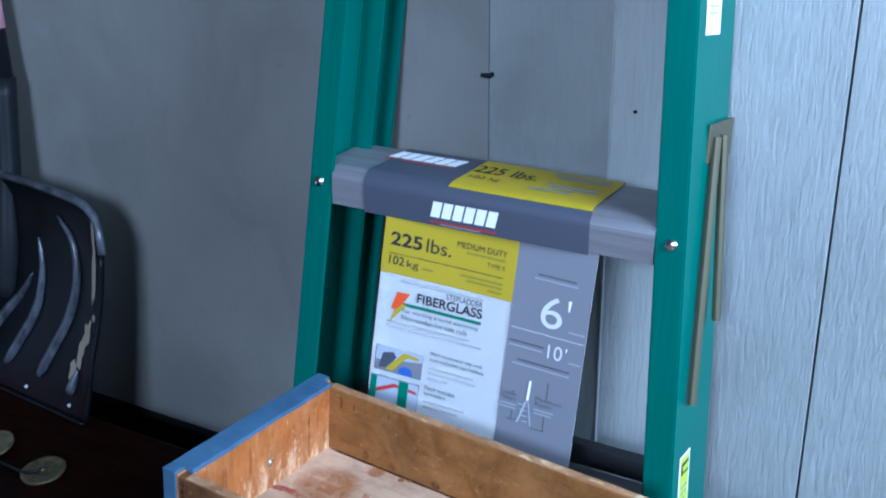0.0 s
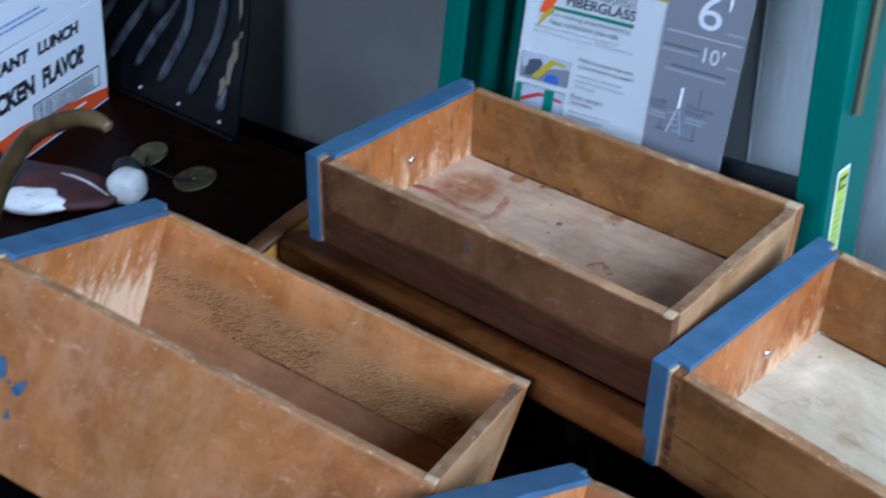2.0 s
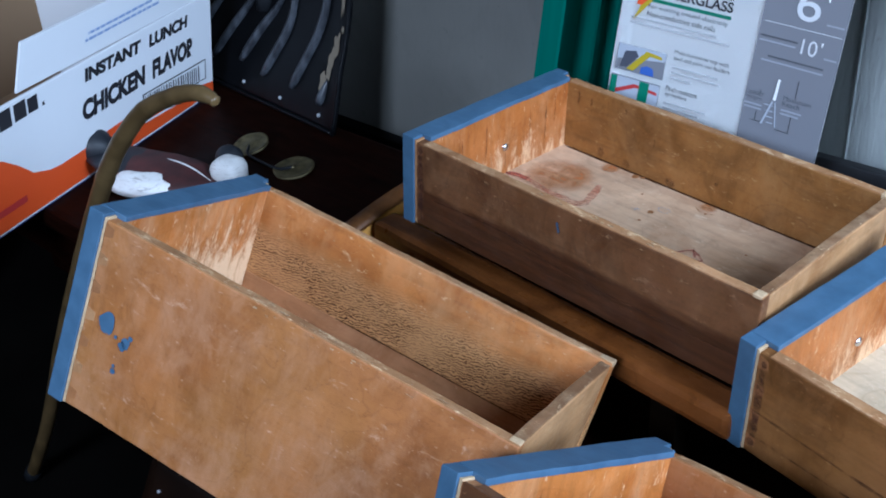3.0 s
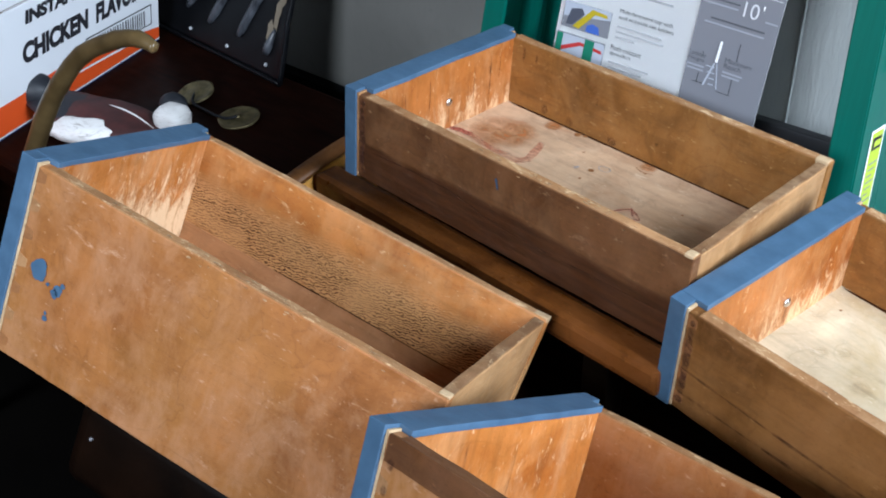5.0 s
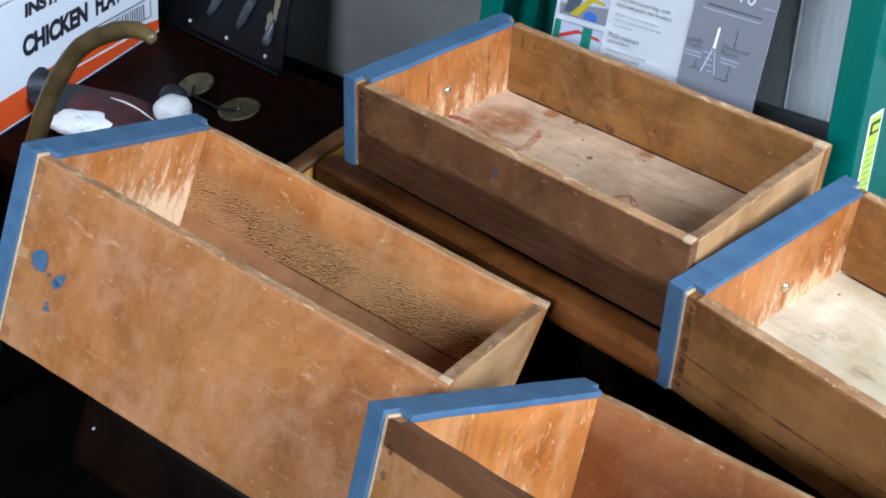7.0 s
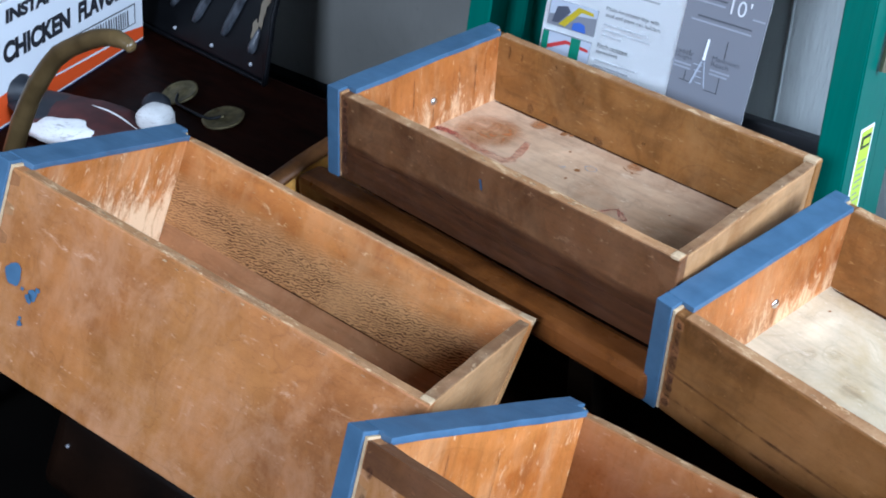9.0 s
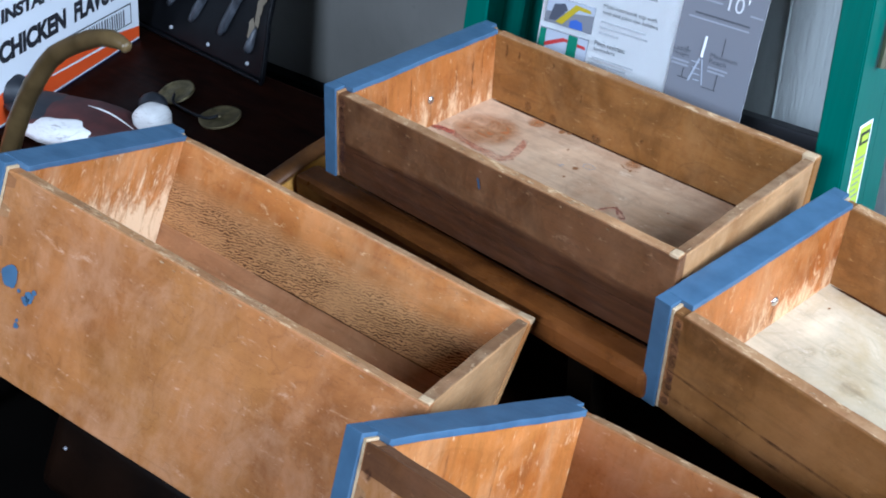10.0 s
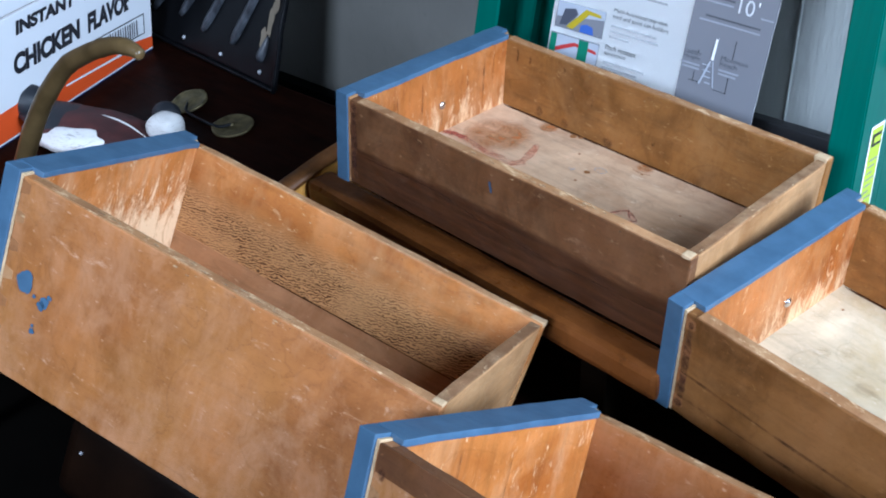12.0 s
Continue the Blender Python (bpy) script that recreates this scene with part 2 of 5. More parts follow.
def siding(name, lo, hi, streak, relief):
    """Grey paint over sawn boards: cloudy, with soft upright saw marks."""
    m = mat(name, hi, 0.7)
    saw = noisy(m, 44, 7, (4.2, 1, 0.62), 0.6, 0.66)
    blot = noisy(m, 7, 7, (1, 1, 0.8), 0.8, 0.65)
    cloud = noisy(m, 2.2, 4)
    speck = noisy(m, 55, 5, (1, 1, 0.6), 0.4, 0.7)
    c = ramp(m, cloud, [(0.3, lo), (0.7, hi)])
    c = mix(m, 0.55, c, ramp(m, blot, [(0.30, bw(0.72)), (0.52, bw(1.0))]), "MULTIPLY")
    c = mix(m, streak, c, ramp(m, saw, [(0.30, bw(0.80)), (0.5, bw(1.0))]), "MULTIPLY")
    c = mix(m, ramp(m, speck, [(0.66, bw(0)), (0.74, bw(0.35))]), c, tuple(v * 0.5 for v in lo))
    return finish(m, c, mix(m, 0.25, saw, speck), relief, 0.004)


# One grey paint in three tones, which carry the light fading to the left.
SMOOTH_SIDING = siding("shaded_smooth_siding", (0.162, 0.160, 0.147), (0.240, 0.237, 0.218), 0.25, 0.15)
SIDING = siding("lit_rough_siding", (0.290, 0.306, 0.296), (0.380, 0.399, 0.387), 0.34, 0.75)
MID_SIDING = siding("half_lit_siding", (0.208, 0.217, 0.205), (0.296, 0.307, 0.291), 0.3, 0.4)
DARKWALL = dull(mat("dark_sill", (0.016, 0.017, 0.018), 0.8), 0.1)
# Floor colour carries the missing light: near black, far below bare boards.
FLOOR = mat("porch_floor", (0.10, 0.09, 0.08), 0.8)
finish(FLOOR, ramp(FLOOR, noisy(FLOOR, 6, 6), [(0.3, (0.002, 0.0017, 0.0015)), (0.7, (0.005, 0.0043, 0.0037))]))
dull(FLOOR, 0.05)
DARK_SHELL = mat("unseen_dark_shell", (0.07, 0.055, 0.045), 0.8)
finish(DARK_SHELL, ramp(DARK_SHELL, noisy(DARK_SHELL, 3, 5), [(0.3, (0.05, 0.04, 0.033)), (0.7, (0.09, 0.072, 0.06))]))

GREEN = mat("green_fibreglass", (0.0, 0.22, 0.15), 0.38)
gg = noisy(GREEN, 8, 5, (30, 30, 1))
finish(GREEN, ramp(GREEN, gg, [(0.3, (0.0, 0.100, 0.073)), (0.7, (0.003, 0.122, 0.090))]), gg, 0.05, 0.0003)
ALU = mat("aluminium", (0.36, 0.36, 0.39), 0.45, 0.35)
finish(ALU, ramp(ALU, noisy(ALU, 5, 6, (1, 30, 30)), [(0.3, (0.20, 0.195, 0.21)), (0.7, (0.28, 0.275, 0.29))]))
# Rear brace aluminium with its shade put into a darker grey.
SHADED_ALU = dull(mat("shaded_aluminium", (0.055, 0.056, 0.062), 0.6), 0.3)
STEEL = mat("steel", (0.7, 0.7, 0.7), 0.25, 1.0)
BRASS = mat("yellow_zinc_steel", (0.12, 0.11, 0.065), 0.5, 0.5)
BLACK = dull(mat("black_plastic", (0.010, 0.011, 0.013), 0.42), 0.15)
SHOVEL = dull(mat("shovel_plastic", (0.012, 0.013, 0.016), 0.40), 0.16)
finish(SHOVEL, ramp(SHOVEL, noisy(SHOVEL, 30, 6), [(0.3, (0.0018, 0.0020, 0.0028)), (0.75, (0.0045, 0.005, 0.0065))]), noisy(SHOVEL, 90, 4), 0.15, 0.0004)
# Lighter copy of the blade plastic: highlights on ribs and rim are coloured in.
LIT_PLASTIC = mat("lit_shovel_plastic", (0.05, 0.055, 0.065), 0.30)
finish(LIT_PLASTIC, ramp(LIT_PLASTIC, noisy(LIT_PLASTIC, 70, 6, (1, 1, 0.5)), [(0.35, (0.018, 0.020, 0.025)), (0.65, (0.075, 0.082, 0.096))]), noisy(LIT_PLASTIC, 120, 4), 0.2, 0.0005)
PALE_RIVET = mat("pale_rivet", (0.34, 0.35, 0.37), 0.5)
DIRT = mat("dried_dirt", (0.25, 0.21, 0.15), 0.9)


def paper(name, c, rough=0.5):
    return mat(name, c, rough)


SLATE = paper("label_slate", (0.066, 0.072, 0.098))
GREY = paper("label_grey", (0.200, 0.204, 0.230))
YELLOW = paper("label_yellow", (0.45, 0.34, 0.006))
WHITE = paper("label_white", (0.92, 0.925, 0.93))
BOXWHITE = paper("carton_white", (0.76, 0.77, 0.80))
INK = paper("black_ink", (0.02, 0.02, 0.025))
INKGREY = paper("grey_ink", (0.25, 0.26, 0.28))
FAINT = paper("faint_ink", (0.44, 0.445, 0.46))
SHADEINK = paper("shade_ink", (0.09, 0.095, 0.11))
RED = paper("red_ink", (0.45, 0.03, 0.03))
ORANGE = paper("orange_ink", (0.72, 0.085, 0.012))
GREENINK = paper("green_ink", (0.01, 0.17, 0.10))
BLUEINK = paper("blue_ink", (0.05, 0.12, 0.45))
PALEBLUE = paper("pale_blue_ink", (0.27, 0.36, 0.58))
NAVY = paper("navy_ink", (0.02, 0.03, 0.10))
LIME = paper("lime_label", (0.47, 0.58, 0.04))
CARD = mat("brown_cardboard", (0.22, 0.14, 0.075), 0.85)
CRAYON = paper("red_crayon", (0.46, 0.070, 0.055), 0.8)
CRAYON2 = paper("faded_red_crayon", (0.52, 0.12, 0.055), 0.8)
for waxy, lo, hi in ((CRAYON, 0.32, 0.50), (CRAYON2, 0.36, 0.60)):
    link(waxy, ramp(waxy, noisy(waxy, 160, 6, (1, 1, 1), 0.4, 0.7), [(lo, bw(0.0)), (hi, bw(0.52))]), waxy.node_tree.nodes["Principled BSDF"].inputs["Alpha"])
def faded(m, scale, lo, hi, most):
    """A stain that thins out towards its rim."""
    tc = node(m, "ShaderNodeTexCoord")
    mp = node(m, "ShaderNodeMapping")
    mp.inputs["Scale"].default_value = (2, 2, 2)
    mp.inputs["Location"].default_value = (-1, -1, -1)
    link(m, tc.outputs["Generated"], mp.inputs["Vector"])
    g = node(m, "ShaderNodeTexGradient")
    g.gradient_type = "SPHERICAL"
    link(m, mp.outputs[0], g.inputs["Vector"])
    mul = m.node_tree.nodes.new("ShaderNodeMath")
    mul.operation = "MULTIPLY"
    link(m, ramp(m, g.outputs["Fac"], [(0.02, bw(0.0)), (0.45, bw(1.0))]), mul.inputs[0])
    link(m, ramp(m, noisy(m, scale, 6, (1, 1, 1), 0.6, 0.65), [(lo, bw(0.15 * most)), (hi, bw(most))]), mul.inputs[1])
    link(m, mul.outputs[0], m.node_tree.nodes["Principled BSDF"].inputs["Alpha"])


STAIN = paper("orange_stain", (0.44, 0.150, 0.030), 0.7)
GRAINLINE = paper("dark_grain", (0.05, 0.018, 0.007), 0.6)
faded(STAIN, 48, 0.34, 0.68, 0.75)
for soft_mat, scale, lo, hi, most in ((GRAINLINE, 60, 0.34, 0.66, 0.65),):
    link(soft_mat, ramp(soft_mat, noisy(soft_mat, scale, 6, (1, 1, 1), 0.6, 0.65), [(lo, bw(0.0)), (hi, bw(most))]), soft_mat.node_tree.nodes["Principled BSDF"].inputs["Alpha"])
TAN = paper("tan_smudge", (0.42, 0.25, 0.10), 0.7)
faded(TAN, 90, 0.36, 0.68, 0.2)
CANE = mat("cane_wood", (0.17, 0.11, 0.05), 0.32)
finish(CANE, ramp(CANE, noisy(CANE, 25, 5), [(0.3, (0.055, 0.035, 0.013)), (0.7, (0.150, 0.098, 0.040))]))
DUCKBROWN = mat("decoy_maroon_paint", (0.05, 0.011, 0.010), 0.65)
finish(DUCKBROWN, ramp(DUCKBROWN, noisy(DUCKBROWN, 40, 5), [(0.3, (0.028, 0.007, 0.007)), (0.7, (0.075, 0.016, 0.014))]))
DUCKDARK = mat("decoy_dark_paint", (0.010, 0.012, 0.017), 0.55)
DUCKWHITE = mat("decoy_white_paint", (0.72, 0.70, 0.68), 0.6)
finish(DUCKWHITE, ramp(DUCKWHITE, noisy(DUCKWHITE, 60, 6, (1, 1, 3), 1.5), [(0.30, (0.36, 0.33, 0.31)), (0.42, (0.72, 0.70, 0.68)), (0.7, (0.78, 0.77, 0.76))]))
OLD_BRASS = mat("tarnished_brass", (0.16, 0.14, 0.07), 0.5, 0.7)
finish(OLD_BRASS, ramp(OLD_BRASS, noisy(OLD_BRASS, 70, 5), [(0.3, (0.05, 0.042, 0.02)), (0.7, (0.19, 0.155, 0.078))]))


# ---- mesh helpers ----
def box_bm(lo, hi, bevel=0.0, bm=None):
    bm = bm or bmesh.new()
    m = Matrix.LocRotScale([(a + b) / 2 for a, b in zip(lo, hi)], None, [abs(b - a) for a, b in zip(lo, hi)])
    made = bmesh.ops.create_cube(bm, size=1, matrix=m)
    if bevel:
        edges = list({e for v in made["verts"] for e in v.link_edges})
        bmesh.ops.bevel(bm, geom=edges, offset=bevel, segments=2, affect="EDGES", profile=0.6)
    return bm


def mesh_of(name, bm, mats, smooth=False):
    me = bpy.data.meshes.new(name)
    bmesh.ops.recalc_face_normals(bm, faces=bm.faces[:])
    for f in bm.faces:
        f.smooth = smooth
    bm.to_mesh(me)
    bm.free()
    for m in (mats if isinstance(mats, (list, tuple)) else [mats]):
        me.materials.append(m)
    return me


def part(name, bm, material, parent, label="", smooth=False):
    ob = new(name, mesh_of(name, bm, material, smooth))
    ob.parent = parent
    if label:
        tagged(ob, label)
    return ob


def thing(name, m, label, category, group="", kind=""):
    ob = new(name)
    ob.empty_display_size = 0.05
    ob.matrix_world = m
    return tagged(ob, label, category, group, kind)


def nest(owner, holder, names):
    """Hang the small pieces of a thing on the part that carries them."""
    for c in list(owner.children):
        if c is not holder and c.name.split(".")[0] in names:
            c.parent = holder
            c.matrix_basis = holder.matrix_basis.inverted() @ c.matrix_basis


def tube_bm(points, radii, sides=12, closed=True, bm=None):
    """A swept round along points, with a radius at each."""
    bm = bm or bmesh.new()
    pts = [Vector(p) for p in points]
    rings, ref = [], Vector((0.13, 0.31, 0.94))
    for i, p in enumerate(pts):
        d = (pts[min(i + 1, len(pts) - 1)] - pts[max(i - 1, 0)]).normalized()
        u = d.cross(ref).normalized()
        v = d.cross(u)
        rings.append([bm.verts.new(p + radii[i] * (math.cos(a) * u + math.sin(a) * v))
                      for a in (2 * math.pi * k / sides for k in range(sides))])
    for a, b in zip(rings, rings[1:]):
        for k in range(sides):
            bm.faces.new((a[k], a[(k + 1) % sides], b[(k + 1) % sides], b[k]))
    if closed:
        bm.faces.new(rings[0])
        bm.faces.new(rings[-1])
    return bm


def prism_bm(profile, a, b, axis=0, bm=None):
    """A closed outline swept straight from a to b along an axis."""
    bm = bm or bmesh.new()
    def put(p, s):
        q = list(p)
        q.insert(axis, s)
        return bm.verts.new(q)
    lo, hi = [put(p, a) for p in profile], [put(p, b) for p in profile]
    n = len(profile)
    for k in range(n):
        bm.faces.new((lo[k], lo[(k + 1) % n], hi[(k + 1) % n], hi[k]))
    bm.faces.new(lo)
    bm.faces.new(hi)
    return bm


def smooth_path(points, steps=6):
    """Catmull-Rom through the points."""
    p = [Vector(q) for q in points]
    p = [2 * p[0] - p[1]] + p + [2 * p[-1] - p[-2]]
    out = []
    for i in range(1, len(p) - 2):
        for k in range(steps):
            t = k / steps
            a, b, c, d = p[i - 1:i + 3]
            out.append(0.5 * ((2 * b) + (c - a) * t + (2 * a - 5 * b + 4 * c - d) * t * t + (3 * b - a - 3 * c + d) * t ** 3))
    return out + [p[-2]]


def text_part(name, words, height, material, parent, m, width=None, shear=0.0, thick=0.0):
    """Lettering in the built-in font: m places its lower left corner, x along the line, y up, z out of the surface."""
    cu = bpy.data.curves.new(name, "FONT")
    cu.body, cu.size, cu.shear, cu.offset, cu.extrude = words, 1.0, shear, thick, 0.0
    tmp = bpy.data.objects.new(name, cu)
    me = bpy.data.meshes.new_from_object(tmp)
    bpy.data.objects.remove(tmp)
    co = [v.co.copy() for v in me.vertices]
    x0, x1 = min(c.x for c in co), max(c.x for c in co)
    y0, y1 = min(c.y for c in co), max(c.y for c in co)
    sy = height / (y1 - y0)
    sx = width / (x1 - x0) if width else sy
    for v, c in zip(me.vertices, co):
        v.co = ((c.x - x0) * sx, (c.y - y0) * sy, 0)
    me.materials.clear()
    me.materials.append(material)
    me.name = name
    ob = new(name, me)
    ob.parent = parent
    ob.matrix_local = m
    return ob


Z0 = 0.90
# ---- the porch ----
def slab(name, lo, hi, material, label="", bevel=0.0):
    ob = new(name, mesh_of(name, box_bm(lo, hi, bevel), material))
    return tagged(ob, label, kind="structure")


slab("floor", (-2.6, -2.9, -0.06), (2.8, 0.12, 0.0), FLOOR, "porch floor with its shade in the colour")
# Unseen dark shell, added to cut bounced light around the two openings.
slab("ceiling", (-2.6, -2.9, 2.45), (2.8, 0.12, 2.55), DARK_SHELL, "unseen dark ceiling added to cut bounced light")
slab("wall_west", (-2.7, -2.9, 0.0), (-2.6, 0.12, 2.45), DARK_SHELL, "unseen dark wall added to cut bounced light")
# unseen south and east walls, with openings that let the light in
for lo, hi in (((-2.6, -3.0, 0.0), (0.50, -2.9, 2.45)), ((0.50, -3.0, 0.0), (1.20, -2.9, 1.60)), ((0.50, -3.0, 2.28), (1.20, -2.9, 2.45)), ((1.20, -3.0, 0.0), (2.8, -2.9, 2.45))):
    slab("wall_south", lo, hi, DARK_SHELL, "added dark wall, unseen, with a window opening")
for lo, hi in (((2.2, -2.9, 0.0), (2.3, -1.10, 2.45)), ((2.2, -1.10, 0.0), (2.3, -0.15, 1.05)), ((2.2, -1.10, 2.3), (2.3, -0.15, 2.45)), ((2.2, -0.15, 0.0), (2.3, 0.0, 2.45))):
    slab("wall_east", lo, hi, DARK_SHELL, "added dark wall, unseen, with a bright opening")

wall = slab("wall_north", (-2.6, 0.022, 0.0), (2.8, 0.12, 2.45), DARKWALL, "grey painted rough-sawn plank siding wall")
SILL = Z0 - 0.477
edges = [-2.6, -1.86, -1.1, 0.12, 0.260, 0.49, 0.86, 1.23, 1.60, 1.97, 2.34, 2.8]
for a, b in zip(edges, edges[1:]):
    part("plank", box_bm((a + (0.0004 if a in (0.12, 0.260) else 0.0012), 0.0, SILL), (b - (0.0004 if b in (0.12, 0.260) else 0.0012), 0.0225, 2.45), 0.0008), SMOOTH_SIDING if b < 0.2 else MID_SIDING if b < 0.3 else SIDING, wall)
part("sill", box_bm((-2.6, 0.006, SILL - 0.02), (2.8, 0.03, SILL - 0.002), 0.002), DARKWALL, wall)

part("nail", tube_bm([(0.124, 0.002, Z0 + 0.096), (0.124, -0.006, Z0 + 0.096), (0.116, -0.012, Z0 + 0.097)], [0.0028, 0.0028, 0.002], 8), BLACK, wall, "bent rusty nail")
part("nail", tube_bm([(0.287, 0.002, Z0 + 0.075), (0.287, -0.001, Z0 + 0.075)], [0.002, 0.002], 8), BLACK, wall, "small nail head")
part("bead", tube_bm([(0.262, 0.0, SILL), (0.258, 0.0, 2.45)], [0.0016, 0.0016], 6), SIDING, wall, "thin paint ridge")

# ---- table ----
table = thing("table", pose(0, -0.35, 0), "dark reddish-brown mahogany table holding the drawers", "table")
TT = Z0 - 0.395
part("tabletop", box_bm((-1.3, -0.192, TT - 0.028), (1.25, 0.20, TT), 0.005), TABLE, table)
for sx in (-1.2, 1.15):
    for sy in (-0.14, 0.14):
        part("leg", box_bm((sx - 0.03, sy - 0.03, 0), (sx + 0.03, sy + 0.03, TT - 0.028), 0.004), TABLE, table)
part("apron", box_bm((-1.2, -0.155, TT - 0.12), (1.15, -0.135, TT - 0.028), 0.003), TABLE, table)


# ---- drawers ----
def wavy_edge(bm, amount, seed):
    """Small dents and ripples, so that no edge is ruler-straight."""
    for v in bm.verts:
        n = noise.noise_vector((v.co * 38) + Vector((seed, 0, 0)))
        v.co += n * amount


def board(lo, hi, bevel=0.0012, cuts=14, axis=0, amount=0.0005, seed=0.0):
    bm = box_bm(lo, hi, bevel)
    long = [e for e in bm.edges if abs(e.verts[0].co[axis] - e.verts[1].co[axis]) > 0.6 * abs(hi[axis] - lo[axis])]
    bmesh.ops.subdivide_edges(bm, edges=long, cuts=cuts, use_grid_fill=True)
    wavy_edge(bm, amount, seed)
    return bm


def drawer(o, yaw, pitch, roll, L, W, H, zf, floor_mat, side_mat, screw, label, right_mat=None, seed=0.0, near_edge=None, chips=(0, 1), lining=None):
    d = thing("drawer", Matrix.Translation((o[0], o[1], o[2] + Z0)) @ pose(0, 0, 0, roll, pitch, yaw), label, "drawer", "emptied wooden drawers")
    s, T, lip = 0.0105, 0.0195, 0.0098
    # front: painted lip over the whole width, bare block between the sides
    part("front", board((-0.0042, -0.0008, -H), (lip, W, 0), 0.0007, 16, 1, 0.0004, seed), BLUE, d, "chipped blue painted front")
    inner = part("front_lining", board((lip - 0.0012, s + 0.0012, -H + 0.001), (T, W - s - 0.0012, -0.0001), 0.0006, 16, 1, 0.0004, seed), [lining or WOOD_IN_LOW, BLUE], d, "worn orange shellacked inner face")
    part("paint_cap", board((-0.0036, s + 0.0004, -0.0042), (T + 0.0009, W - s - 0.0004, 0.0005), 0.0006, 22, 1, 0.0007, seed + 3), BLUE, inner, "blue paint lapping over the edge")
    for p in inner.data.polygons:
        if p.normal.z > 0.5:
            p.material_index = 1
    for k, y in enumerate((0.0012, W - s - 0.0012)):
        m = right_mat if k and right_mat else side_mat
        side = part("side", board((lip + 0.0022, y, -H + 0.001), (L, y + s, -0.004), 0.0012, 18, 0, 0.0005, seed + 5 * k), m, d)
        part("side_edge", board((T + 0.001, y + 0.0006, -0.0046), (L - 0.0006, y + s - 0.0006, -0.0031), 0.0005, 26, 0, 0.0006, seed + 7 * k), near_edge if near_edge and not k else WOOD_EDGE, side, "worn and chipped top edge")
        if k in chips:
            part("broken_corner", board((L - 0.009 - 0.003 * k, y + 0.0008, -0.0075), (L - 0.0005, y + s - 0.0012, -0.0022), 0.0012, 7, 0, 0.0018, seed + 11 * k), CREAM, side, "broken pale corner")
        part("bare_strip", board((lip, y - 0.0002, -H + 0.0008), (lip + 0.0022, y + s, -0.0025), 0.0004, 8, 2, 0.0003, seed + k), PIN_LIGHT if side_mat is WOOD_DARK else CREAM, d, "bare wood strip")
        # dovetail pins on the outer face of the side
        face = y if k == 0 else y + s
        n = max(3, round(H / 0.022))
        for q in range(n):
            zc = -(q + 0.5) * H / n
            h = 0.20 * H / n
            a, b = lip + 0.0024, lip + 0.0024 + 0.0085
            bm = prism_bm([(a, zc - h * 1.25), (b, zc - h * 0.75), (b, zc + h * 0.75), (a, zc + h * 1.25)], face - 0.00015, face + 0.00015, 1)
            part("dovetail", bm, (PIN_LIGHT if (q + k) % 2 else PIN_DARK) if side_mat is WOOD_OUT else PIN_DARK if side_mat is WOOD_GOLD else PIN_RED, side)
    back = part("back", board((L - s, 0.0012 + s, -H + 0.002), (L - 0.001, W - s - 0.0012, -0.006), 0.0012, 12, 1, 0.0005, seed + 2), WOOD_BACK, d)
    part("back_edge", board((L - s + 0.0006, 0.002 + s, -0.0066), (L - 0.0016, W - s - 0.002, -0.0050), 0.0005, 18, 1, 0.0006, seed + 4), WOOD_EDGE_ACROSS, back, "dark worn top edge")
    part("bottom", box_bm((T, 0.0012 + s, -zf - 0.005), (L - s, W - s - 0.0012, -zf)), floor_mat, d)
    if screw:
        bm = bmesh.new()
        bmesh.ops.create_uvsphere(bm, u_segments=14, v_segments=8, radius=0.0042, matrix=Matrix.Translation((T + 0.0006, screw[0], -screw[1])) @ Matrix.Diagonal((0.6, 1, 1, 1)))
        part("screw", bm, STEEL, inner, "shiny steel knob screw", True)
    return d


def stroke(d, name, pts, width, material, label, axis=2, level=0.0, lift=0.0004):
    """A flat mark drawn on a board: points in the two other axes, uneven in width."""
    path = smooth_path([(p[0], p[1], 0) for p in pts], 8)
    bm = bmesh.new()
    rows = []
    for i, p in enumerate(path):
        t = (path[min(i + 1, len(path) - 1)] - path[max(i - 1, 0)]).normalized()
        nrm = Vector((-t.y, t.x, 0))
        w = width * (0.55 + 0.9 * abs(noise.noise(Vector((i * 0.6, pts[0][0] * 90, 0))))) * (0.35 if i in (0, len(path) - 1) else 1)
        pair = []
        for s in (-0.5, 0.5):
            q = p + nrm * w * s
            pair.append(bm.verts.new(((level + lift, q.x, q.y), (q.x, level - lift, q.y), (q.x, q.y, level + lift))[axis]))
        rows.append(pair)
    for a, b in zip(rows, rows[1:]):
        bm.faces.new((a[0], a[1], b[1], b[0]))
    return part(name, bm, material, d, label)


def splat(d, name, c, r, material, label, axis=2, level=0.0, lift=0.0004, seed=0.0):
    bm = bmesh.new()
    ring = []
    for k in range(22):
        a = 2 * math.pi * k / 22
        q = r * (1 + 0.35 * noise.noise(Vector((math.cos(a) * 1.4 + seed, math.sin(a) * 1.4, seed))))
        u, v = c[0] + q * math.cos(a), c[1] + q * math.sin(a) * 1.05
        ring.append(bm.verts.new(((level + lift, u, v), (u, level - lift, v), (u, v, level + lift))[axis]))
    bm.faces.new(ring)
    return part(name, bm, material, d, label)


FLAKED = paper("flaked_finish", (0.56, 0.36, 0.19), 0.8)
faded(FLAKED, 240, 0.30, 0.60, 0.85)


